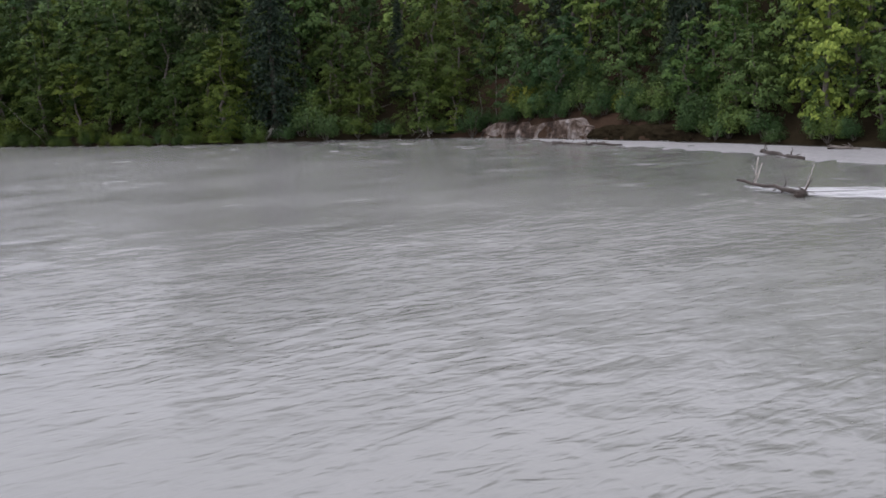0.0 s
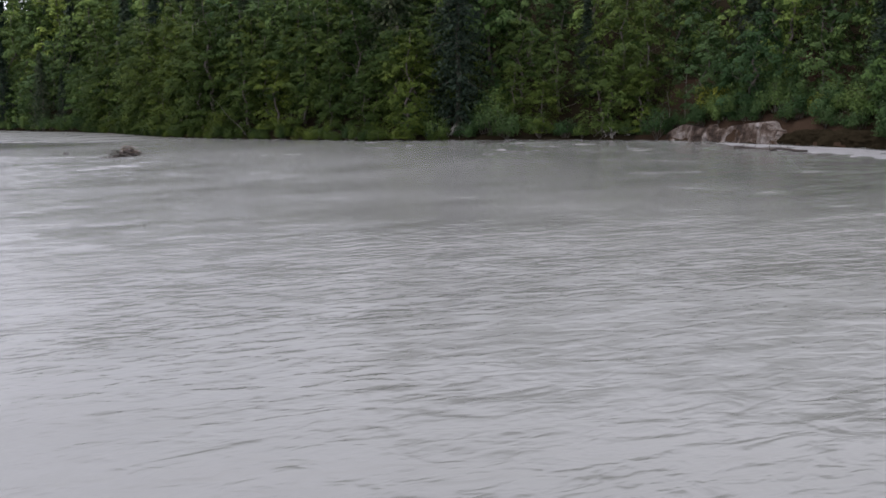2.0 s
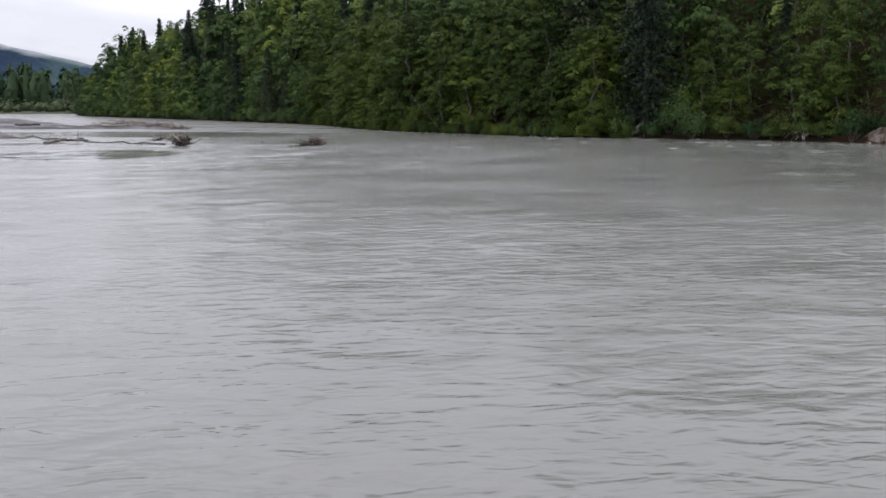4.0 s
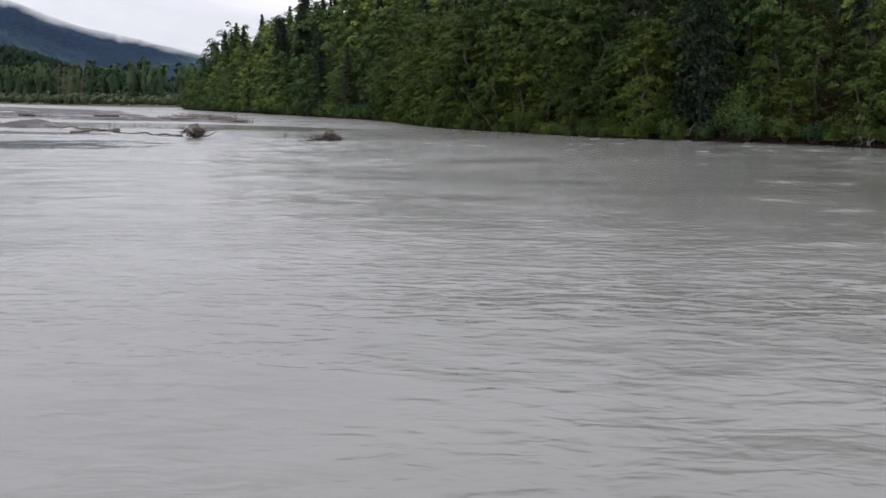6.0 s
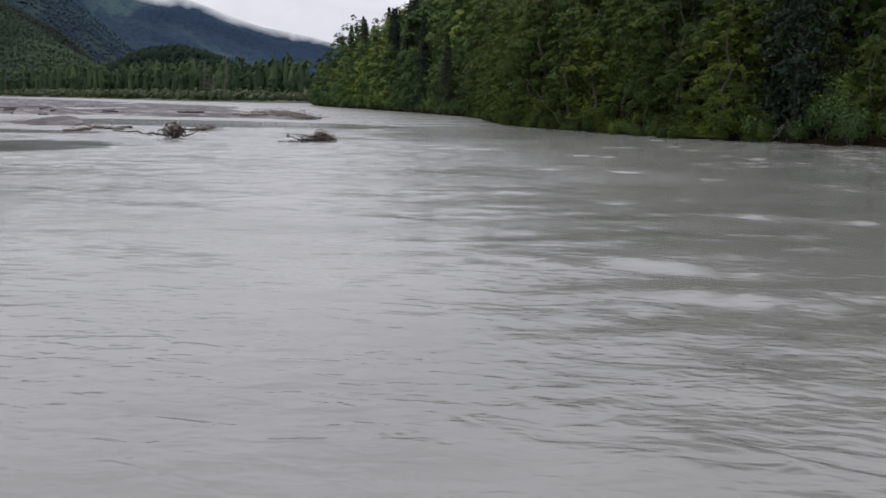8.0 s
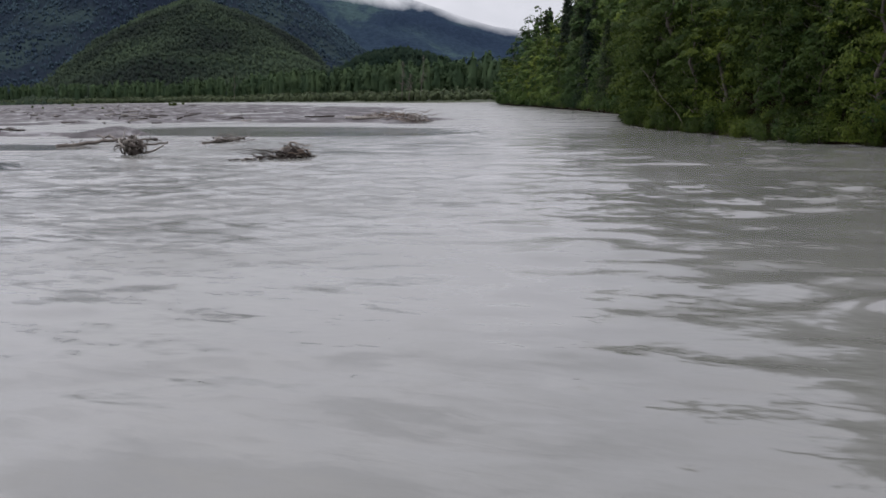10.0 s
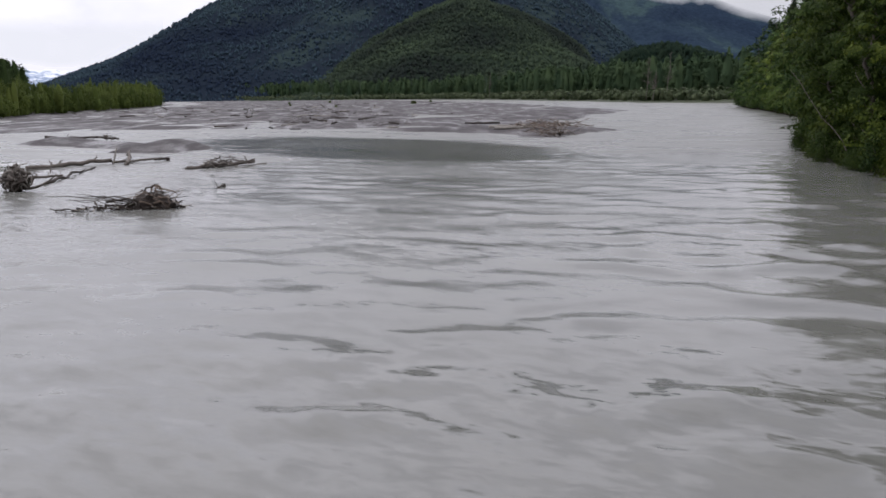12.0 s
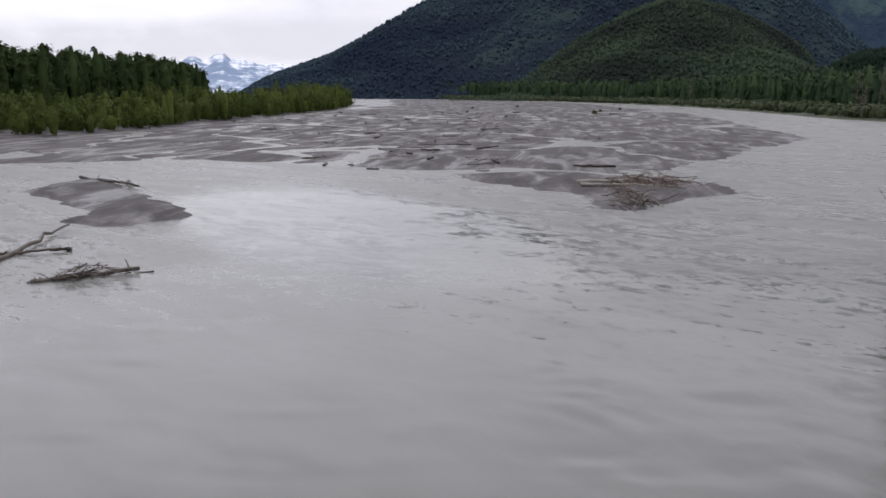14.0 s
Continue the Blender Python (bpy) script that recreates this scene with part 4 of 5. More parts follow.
# low cloud that hangs on the mountain
def cloud_bank(name, crest, far, thick, label, bright=1.0):
    az = np.linspace(crest[0][0], crest[-1][0], 120)
    el = np.interp(az, [c[0] for c in crest], [c[1] for c in crest])
    v = np.linspace(0, 1, 14)
    A, V = np.meshgrid(np.radians(az), v, indexing="ij")
    R = far + 120 * np.sin(A * 23)
    E = np.radians(el[:, None] + thick * V)
    g = np.stack([HUB[0] - np.sin(A) * R, HUB[1] + np.cos(A) * R, 5 + np.tan(E) * R], -1)
    m, t = material("low_cloud")
    uv = node(t, "ShaderNodeUVMap")
    high = node(t, "ShaderNodeSeparateXYZ", {0: (uv, 0)})
    n = noise_at(t, place(t, (1, 1, 2.2)), 0.0045, 6.0, 0.6, 0.4)
    mix = node(t, "ShaderNodeMath", {0: (n, 0), 1: 2.2, 2: -1.15}, operation="MULTIPLY_ADD")
    rise = node(t, "ShaderNodeMapRange", {"Value": (high, 1), "From Min": 0.0, "From Max": 0.20, "To Min": -0.30, "To Max": 1.0})
    a = node(t, "ShaderNodeMath", {0: (mix, 0), 1: (rise, 0)}, operation="ADD", use_clamp=True)
    fade = node(t, "ShaderNodeMapRange", {"Value": (high, 1), "From Min": 0.70, "From Max": 1.0, "To Min": 1.0, "To Max": 0.0})
    a = node(t, "ShaderNodeMath", {0: (a, 0), 1: (fade, 0)}, operation="MULTIPLY")
    glow = node(t, "ShaderNodeEmission", {"Color": (0.78, 0.80, 0.86, 1), "Strength": bright})
    clear = node(t, "ShaderNodeBsdfTransparent")
    finish(m, node(t, "ShaderNodeMixShader", {0: (a, 0), 1: (clear, 0), 2: (glow, 0)}))
    ob = sheet(name, g, m, label, "cloud")
    layer = ob.data.uv_layers.new(name="UVMap")
    rows, cols = g.shape[:2]
    idx = np.zeros(len(ob.data.loops), np.int32)
    ob.data.loops.foreach_get("vertex_index", idx)
    layer.data.foreach_set("uv", np.stack([(idx // cols) / rows, v[idx % cols]], 1).ravel())
    return ob


cloud_bank("backdrop_cloud", [(-2, 0.35), (10, 0.5), (22, 1.2), (27.8, 2.3), (31, 2.85), (34, 3.6), (36.5, 4.35), (45.4, 5.5), (56, 6.7)], 2650, 3.6, "grey-white low cloud resting on the mountain")
cloud_bank("backdrop_cloud_valley", [(66, 1.8), (71, 1.5), (75, 1.75), (79, 1.4), (86, 1.3), (94, 1.3)], 3450, 2.6, "white low cloud round the snow peaks", 1.35)


# ---- woods on the islet and across the valley ----
def wood_strip(name, line, depth, count, high, wide, per_tree, mat, label, seed, size, slim=0.6, droop=0.0, stand=0.9, even=0.7, uneven=0.12, lobes=12, rise=(1.0, 1.0), tones=0.22, inside=0.8):
    """A strip of distant trees along a line, in one mesh."""
    rng = np.random.default_rng(seed)
    line = smooth_line(line, 2.0)
    side = np.gradient(line, axis=0)
    side = np.stack([side[:, 1], -side[:, 0]], 1) / np.linalg.norm(side, axis=1, keepdims=True)
    k = rng.integers(0, len(line), count)
    foot = line[k] + side[k] * (rng.uniform(0, 1, count) ** 1.3 * depth)[:, None] + rng.normal(0, 1.5, (count, 2))
    h = high * rng.uniform(even, 1.12, count) * (1 + uneven * wave(foot[:, 0], foot[:, 1], 40, seed))
    h *= np.interp(k, [0, len(line) - 1], rise)
    w = wide * rng.uniform(0.7, 1.25, count)
    n = count * per_tree
    t = np.repeat(np.arange(count), per_tree)
    # rounded lobes on every crown
    lf, la = rng.uniform(0.08, 0.95, (count, lobes)), rng.uniform(0, 2 * np.pi, (count, lobes))
    lg = w[:, None] * 0.5 * np.sin(np.pi * (0.2 + 0.76 * lf)) ** 0.7 * rng.uniform(0.45, 1.0, (count, lobes))
    lr = w[:, None] * rng.uniform(0.14, 0.26, (count, lobes))
    k = rng.integers(0, lobes, n)
    axis = np.stack([np.cos(la[t, k]), np.sin(la[t, k]), 0.3 + 0.9 * lf[t, k]], 1)
    out = rng.normal(0, 0.7, (n, 3)) + axis * 0.7
    out /= np.linalg.norm(out, axis=1, keepdims=True)
    spots = np.stack([foot[t, 0] + np.cos(la[t, k]) * lg[t, k], foot[t, 1] + np.sin(la[t, k]) * lg[t, k], 0.5 + lf[t, k] * h[t] * 0.93], 1)
    spots += out * (lr[t, k] * rng.uniform(0.5, 1.1, n))[:, None] * np.array([1.1, 1.1, stand])
    spots[:, 2] = np.maximum(spots[:, 2], 0.3)
    form = (spots - np.stack([foot[t, 0], foot[t, 1], h[t] * 0.5], 1)) / np.stack([w[t] * 0.5, w[t] * 0.5, h[t] * 0.5], 1)
    form /= np.linalg.norm(form, axis=1, keepdims=True) + 1e-6
    q = cards(rng, spots, out * 0.35 + form * 0.85 + (0, 0, 0.15), size, droop, slim, 0.2)
    # the dense inside of every crown
    rings, sides = 5, 6
    f = np.linspace(0.03, 0.90, rings)[None, :, None]
    a = np.arange(sides)[None, None, :] * 2 * np.pi / sides + rng.uniform(0, 7, (count, 1, 1))
    girth = (w * 0.5)[:, None, None] * np.sin(np.pi * (0.2 + 0.76 * f)) ** 0.7 * rng.uniform(0.55, 1.0, (count, rings, sides)) * inside
    girth[:, -1] *= 0.55
    core = np.stack([foot[:, 0, None, None] + np.cos(a) * girth, foot[:, 1, None, None] + np.sin(a) * girth,
                     0.3 + h[:, None, None] * (f + rng.normal(0, 0.02, (count, rings, sides)))], -1)
    one = np.array([(r * sides + k, r * sides + (k + 1) % sides, (r + 1) * sides + (k + 1) % sides, (r + 1) * sides + k) for r in range(rings - 1) for k in range(sides)])
    quads = (np.arange(count)[:, None, None] * rings * sides + one + n * 4).reshape(-1, 4)
    tone = rng.uniform(-tones, tones, count)
    me = mesh(name, np.concatenate([q.reshape(-1, 3), core.reshape(-1, 3)]), np.concatenate([np.arange(n * 4).reshape(-1, 4), quads]), mat)
    me.attributes.new("crown_tone", "FLOAT", "POINT").data.foreach_set("value", np.r_[np.repeat(tone[t], 4), np.repeat(tone, rings * sides)].astype(np.float32))
    tagged(new(name, me), label, "woods", kind="stuff")


wood_strip("valley_woods", [(60, 604), (-100, 472), (-196, 444), (-258, 468), (-296, 498), (-490, 616), (-742, 720), (-970, 734), (-1300, 730), (-1600, 760)], 34, 640, 22.0, 7.2, 250, FAR_LEAF,
           "band of tall cottonwoods across the valley", 21, 0.85, even=0.86, stand=1.3, uneven=0.12, lobes=18, tones=0.42)
wood_strip("valley_scrub", [(60, 572), (-100, 437), (-197, 408), (-260, 434), (-300, 462), (-493, 580), (-746, 682), (-965, 696), (-1250, 685)], 26, 900, 5.0, 8, 70, SCRUB,
           "grey-green willow scrub in front of the valley trees", 22, 0.7, inside=0.6)
wood_strip("islet_woods", [(-216, 40), (-226, 110), (-258, 136), (-320, 166), (-400, 213)], -38, 520, 21.0, 5.8, 420, ISLET_LEAF,
           "dark green cottonwood stand on the islet", 23, 0.44, even=0.92, stand=1.2, uneven=0.06, lobes=26)
wood_strip("islet_willows", [(-183, 40), (-190, 119), (-225, 149), (-265, 170), (-305, 195), (-378, 242), (-447, 285), (-550, 334), (-606, 364)], -30, 760, 9.0, 6.8, 230, WILLOW,
           "bright green willow thicket along the islet shore", 24, 0.36, slim=0.42, droop=-0.5, stand=1.1, even=0.45, uneven=0.40, rise=(0.72, 1.45), inside=0.42)


# ---- trees of the right bank ----
def plant(proto, s, d, scale, turn, sink=0.15):
    p = bank_point(s, d)
    p[2] = max(p[2], 0.0)
    return copy_thing(proto, Matrix.Translation(p - (0, 0, sink)) @ Matrix.Rotation(turn, 4, "Z") @ Matrix.Scale(scale, 4))


NEAR_TREES = [broadleaf(31, 12, 7.6, 26, 215, LEAF_ALDER, 0.138), broadleaf(32, 13.5, 6.4, 25, 210, LEAF_BIRCH, 0.130, lean=0.07, point=0.9),
              broadleaf(33, 9.5, 7.2, 22, 225, LEAF_BIRCH, 0.138, low=0.04), broadleaf(34, 15, 6.0, 28, 200, LEAF_BIRCH, 0.130, point=0.95),
              broadleaf(35, 11, 8.4, 26, 220, LEAF_ALDER, 0.142, lean=0.09), broadleaf(36, 15.5, 7.6, 30, 205, LEAF_ALDER, 0.138, point=0.85)]
BACK_TREES = [broadleaf(41, 15, 8.2, 26, 110, LEAF_ALDER, 0.20), broadleaf(42, 17, 7.2, 27, 105, LEAF_BIRCH, 0.20, point=0.9), broadleaf(43, 14, 8.6, 26, 110, LEAF_ALDER, 0.20)]
DEEP_TREES = [broadleaf(44, 15, 8.2, 22, 56, LEAF_ALDER, 0.28), broadleaf(45, 17, 7.4, 22, 56, LEAF_BIRCH, 0.28, point=0.9)]
BEND_TREES = [broadleaf(38, 14.5, 8.4, 32, 290, LEAF_BEND_SHADED, 0.112, low=0.02, lean=0.06), broadleaf(39, 12.5, 7.4, 30, 280, LEAF_BEND_SHADED, 0.112, low=0.02, lean=0.06, point=0.7),
              broadleaf(40, 16, 7.6, 34, 280, LEAF_BEND_SHADED, 0.115, low=0.02, point=0.9)]
NEAR_SPRUCE = [spruce(51, 25, 10.8, 34, 13, 30, size=0.25), spruce(52, 16, 6.2, 28, 10, 22, size=0.21)]
BACK_SPRUCE = [spruce(53, 22, 7.2, 30, 9, 8, size=0.46), spruce(54, 17, 6.2, 26, 9, 8, size=0.44)]
SHRUBS = [shrub(61, 3.6, 4.4, 1700, LEAF_ALDER, 0.12), shrub(62, 2.6, 3.8, 1500, LEAF_ALDER, 0.115), shrub(63, 4.4, 4.2, 1800, LEAF_ALDER, 0.12)]
BEND_SHRUB = shrub(66, 3.4, 4.2, 1900, LEAF_BEND_SHADED, 0.11)
YELLOW = shrub(64, 3.4, 3.4, 1200, LEAF_YELLOW, 0.14, "yellow-green shrub at the foot of the bank")
CONE = broadleaf(37, 15.5, 5.6, 40, 140, LEAF_BIRCH, 0.15, low=0.03, point=1.6, lean=0.01, label="pale green conical young tree beside the silt bar")
PROTOS = [CONE] + NEAR_TREES + BEND_TREES + BACK_TREES + DEEP_TREES + NEAR_SPRUCE + BACK_SPRUCE + SHRUBS + [YELLOW, BEND_SHRUB]


S_SPRUCE = station(26, 121)


def in_gap(s, d):
    """Ground that stays bare: the cut bank and the gully above it."""
    if abs(s - S_SPRUCE) < 4.2 and d < 8:
        return True
    return (S_CLIFF0 - 11 < s < S_CLIFF1 + 1 and d < 2.4) or (abs(s - (S_CLIFF1 + 1)) < 1.5 and d < 10)


def joined_woods(name, label, items):
    """Trees too deep in the wood to pick apart: their trunks and crowns in one mesh."""
    verts, quads, mats, slots, n = [], [], [], [], 0
    for proto, m in items:
        a = np.array(m)
        for ob in proto.children:
            me = ob.data
            co = np.zeros(len(me.vertices) * 3)
            me.vertices.foreach_get("co", co)
            co = co.reshape(-1, 3) @ a[:3, :3].T + a[:3, 3]
            mat = me.materials[0]
            if mat not in slots:
                slots.append(mat)
            four = [p.vertices[:] for p in me.polygons if len(p.vertices) == 4] if ob.name.startswith("trunk") else None
            q = np.array(four) if four is not None else np.arange(len(me.vertices)).reshape(-1, 4)
            verts.append(co)
            quads.append(q + n)
            mats.append(np.full(len(q), slots.index(mat)))
            n += len(co)
    me = mesh(name, np.concatenate(verts), np.concatenate(quads), slots[0])
    for mat in slots[1:]:
        me.materials.append(mat)
    me.polygons.foreach_set("material_index", np.concatenate(mats).astype(np.int32))
    return tagged(new(name, me), label, "woods", kind="stuff")


deep = [[] for _ in range(8)]
rng = np.random.default_rng(77)
S0, S1 = station(69, 0), station(-161, 385)
S_BEND0, S_BEND1 = station(24, 119), station(-33, 198)
for d, gap, spruces, near in [(2.8, 5.6, 0.04, True), (7.0, 5.6, 0.12, True), (12.0, 5.8, 0.15, False), (17, 6.2, 0.20, False),
                              (23, 6.6, 0.24, False), (31, 7.8, 0.26, False), (41, 11.0, 0.30, False), (53, 15.0, 0.34, False)]:
    s = S0 + rng.uniform(0, 3)
    while s < S1:
        dd = max(1.2, d + rng.normal(0, 0.25 * gap))
        if not in_gap(s, dd):
            pick = rng.uniform() < spruces
            pool = (NEAR_SPRUCE[1:] if near else BACK_SPRUCE) if pick else (BEND_TREES if near and S_BEND0 - 25 < s < S_BEND1 else NEAR_TREES if near else BACK_TREES if d < 20 else DEEP_TREES)
            size = rng.uniform(0.70, 1.18) * (0.76 if d < 3 else 1.0) * (1.0 + 0.38 * float(S_FLAT0 - 50 < s < S_FLAT1 + 30))
            proto, turn = pool[rng.integers(len(pool))], rng.uniform(0, 6.28)
            if d < 15:
                plant(proto, s, dd, size, turn)
            else:
                deep[rng.integers(8)].append((proto, Matrix.Translation(bank_point(s, dd)) @ Matrix.Rotation(turn, 4, "Z") @ Matrix.Scale(size, 4)))
        s += gap * rng.uniform(0.7, 1.3) * (1.12 if d > 20 and s < S_FLAT0 - 70 else 1.0)
s = S0
while s < S1:
    if not in_gap(s, 1.0):
        bend = S_BEND0 < s < S_BEND1
        plant(BEND_SHRUB if bend else SHRUBS[rng.integers(3)], s, rng.uniform(-0.1, 1.6) + 0.7 * bend, rng.uniform(0.42, 0.95) * (0.66 if bend else 1.0), rng.uniform(0, 6.28), 0.05)
        if rng.uniform() < 0.25:
            plant(SHRUBS[rng.integers(3)], s + 1, rng.uniform(0.0, 0.5), rng.uniform(0.35, 0.6), rng.uniform(0, 6.28), 0.05)
    s += rng.uniform(1.5, 3.3)
for items in deep:
    joined_woods("hillside_woods", "dense mixed forest rising up the steep bank", items)
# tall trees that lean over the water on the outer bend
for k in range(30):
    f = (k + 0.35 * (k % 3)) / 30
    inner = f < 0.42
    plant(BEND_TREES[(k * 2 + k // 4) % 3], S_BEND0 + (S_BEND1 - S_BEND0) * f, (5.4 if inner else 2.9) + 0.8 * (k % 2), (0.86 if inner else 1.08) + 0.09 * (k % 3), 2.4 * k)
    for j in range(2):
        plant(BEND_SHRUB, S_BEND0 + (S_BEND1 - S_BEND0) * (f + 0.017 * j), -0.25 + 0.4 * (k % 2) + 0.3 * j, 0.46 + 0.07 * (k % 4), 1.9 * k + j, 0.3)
# those that stand out
plant(NEAR_SPRUCE[0], S_SPRUCE, 3.6, 1.05, 1.0)
for k, (a, b, c) in enumerate([(-3.4, 1.0, 0.9), (-1.6, 0.5, 0.75), (1.6, 0.6, 0.6), (3.8, 1.0, 0.95), (5.2, 2.2, 1.1), (-5.0, 2.4, 1.1), (-4.0, 5.5, 1.2), (4.2, 5.8, 1.2)]):
    plant(SHRUBS[k % 3], S_SPRUCE + a, b, c, 1.7 * k)
plant(CONE, station(57.4, 64), 1.4, 1.1, 0.3)
plant(CONE, station(41, 110), 1.2, 0.62, 1.3)
plant(CONE, station(-24, 182), 2.2, 0.95, 2.3)
plant(YELLOW, station(0.5, 149), 1.0, 1.15, 0.4)
plant(YELLOW, S_CLIFF1 - 2.5, 2.6, 1.15, 2.0)
plant(YELLOW, S_CLIFF1 - 10, 6.2, 0.8, 2.6)
plant(YELLOW, S_CLIFF1 - 17, 3.2, 0.75, 3.1)
for k in range(4):
    plant(NEAR_SPRUCE[0], station(-78, 256) + 5 * k - 6, 6 + 2.5 * (k % 3), 0.92 + 0.07 * (k % 3), 2.0 * k)
for k in range(9):
    plant(NEAR_SPRUCE[k % 2], S_SPRUCE + (-62, -47, -30, -14, 13, 27, 44, 66, 92)[k], 8.5 + 1.5 * (k % 3), (0.78, 1.1, 0.85)[k % 3], 1.3 * k)


# small bushes on the flats
TUFT = shrub(65, 2.4, 3.0, 700, WILLOW, 0.2, "small green willow bush on the mud flat", "willow_bush")
PROTOS.append(TUFT)
for k, (x, y) in enumerate([(-385, 330), (-472, 381), (-393, 411), (-341, 370), (-300, 300), (-430, 452), (-520, 440)]):
    z = max(float(flat_height(np.array([x], float), np.array([y], float))[0]), -0.1)
    copy_thing(TUFT, Matrix.Translation((x, y, z - 0.1)) @ Matrix.Rotation(1.3 * k, 4, "Z") @ Matrix.Scale(0.45 + 0.14 * (k % 4), 4))


# ---- driftwood ----
def log_parts(owner, rng, a, b, r0, r1, mat, name="log", stubs=3, sway=0.008):
    """A tapered, slightly crooked trunk with broken stubs of branches."""
    a, b = np.asarray(a, float), np.asarray(b, float)
    spine = wander(rng, a, b, 9, sway)
    trunk = part(name, mesh(name, *tube(spine, np.linspace(r0, r1, 9), 9, rng, 0.10), mat, True), owner)
    for k in range(stubs):
        f = rng.uniform(0.15, 0.95)
        p = a + (b - a) * f
        way = rng.normal(0, 1, 3)
        way[2] = abs(way[2]) + 0.3
        way /= np.linalg.norm(way)
        n = rng.uniform(0.25, 0.9)
        part("branch_stub", mesh("branch_stub", *tube(wander(rng, p, p + way * n, 4, 0.08), np.linspace(r1 * 0.5, r1 * 0.2, 4), 6), mat, True), trunk)
    return trunk


def driftlog(seed, a, b, r0, r1, mat=None, label="grey driftwood log lying on the river bed", stubs=3, name="driftwood_log"):
    rng = np.random.default_rng(seed)
    a, b = np.asarray(a, float), np.asarray(b, float)
    owner = thing(name, label, "driftwood", "driftwood")
    owner.location = a
    log_parts(owner, rng, (0, 0, 0), b - a, r0, r1, mat or DRIFT, stubs=stubs)
    return owner


def ball(owner, rng, centre, radii, roots, thick, mat):
    """A clod of earth and fibre with crooked roots winding over it and sticking out."""
    radii = np.asarray(radii)
    bm = bmesh.new()
    bmesh.ops.create_icosphere(bm, subdivisions=3, radius=1.0)
    for v in bm.verts:
        v.co = Vector(centre + np.array(v.co) * radii * 0.74 * (1 + 0.34 * noise.noise(v.co * 2.3 + Vector((centre[0], 3, thick * 90))) + 0.22 * noise.noise(v.co * 5.1)))
    me = bpy.data.meshes.new("clod")
    bm.to_mesh(me)
    bm.free()
    me.materials.append(DRIFT_WET)
    part("clod", me, owner)
    for k in range(roots):
        p = rng.normal(0, 1, 3)
        p[2] = abs(p[2]) * 0.9 + 0.05
        p /= np.linalg.norm(p)
        way = np.cross(p, rng.normal(0, 1, 3))
        way /= np.linalg.norm(way)
        line, lift = [], rng.uniform(0.72, 1.10)
        for j in range(7):
            line.append(centre + p * radii * lift)
            way = way + rng.normal(0, 0.35, 3)
            way -= p * (way @ p)
            way /= np.linalg.norm(way) + 1e-9
            p = p + way * rng.uniform(0.08, 0.26)
            p /= np.linalg.norm(p)
            lift += rng.uniform(-0.10, 0.10 if k % 3 else 0.24)
        line = np.array(line)
        line[:, 2] = np.maximum(line[:, 2], -0.05)
        r = thick * rng.uniform(0.7, 2.2)
        part("root", mesh("root", *tube(line, np.linspace(r, r * 0.35, 7), 6), (mat, DRIFT_PALE if mat is DRIFT else mat, DRIFT_WET, mat)[k % 4], True), owner)


def root_wad(seed, at, size, trunk_to, r, label, roots=30, mat=None):
    """An uprooted stump: a plate of crooked roots on the butt of its trunk."""
    rng = np.random.default_rng(seed)
    mat = mat or DRIFT
    at = np.asarray(at, float)
    owner = thing("root_wad", label, "driftwood", "driftwood")
    owner.location = at
    way = np.asarray(trunk_to, float) - at
    axis = way / np.linalg.norm(way)
    log_parts(owner, rng, (0, 0, size * 0.30), way + (0, 0, 0.02), r, r * 0.55, mat, "trunk", 3)
    ball(owner, rng, np.array([0, 0, size * 0.20]), (size * 0.42, size * 0.36, size * 0.30), roots, size * 0.021, mat)
    return owner


def debris_pile(seed, at, long, wide, high, turn, label, sticks=46, mat=None, name="driftwood_pile"):
    """Tangled branches and roots caught in a low heap."""
    rng = np.random.default_rng(seed)
    owner = thing(name, label, "driftwood", "driftwood")
    owner.matrix_basis = pose(*at, 0, 0, turn)
    for k in range(sticks):
        u = rng.normal(0, 0.30)
        p = np.array([u * long, rng.normal(0, 0.22) * wide, 0])
        p[2] = high * np.exp(-(u / 0.35) ** 2) * rng.uniform(0.0, 0.85)
        a = rng.normal(0, 0.75)
        half = long * rng.uniform(0.10, 0.34) * 0.5
        way = np.array([np.cos(a), np.sin(a), rng.normal(0, 0.22)]) * half
        e0, e1 = p - way, p + way
        e0[2], e1[2] = max(e0[2], -0.12), max(e1[2], -0.12)
        r = rng.uniform(0.012, 0.055)
        part("stick", mesh("stick", *tube(wander(rng, e0, e1, 6, 0.045), np.linspace(r, r * 0.35, 6), 5),
                           (mat or DRIFT) if k % 3 else (DRIFT_WET if k % 2 else DRIFT_PALE), True), owner)
    return owner


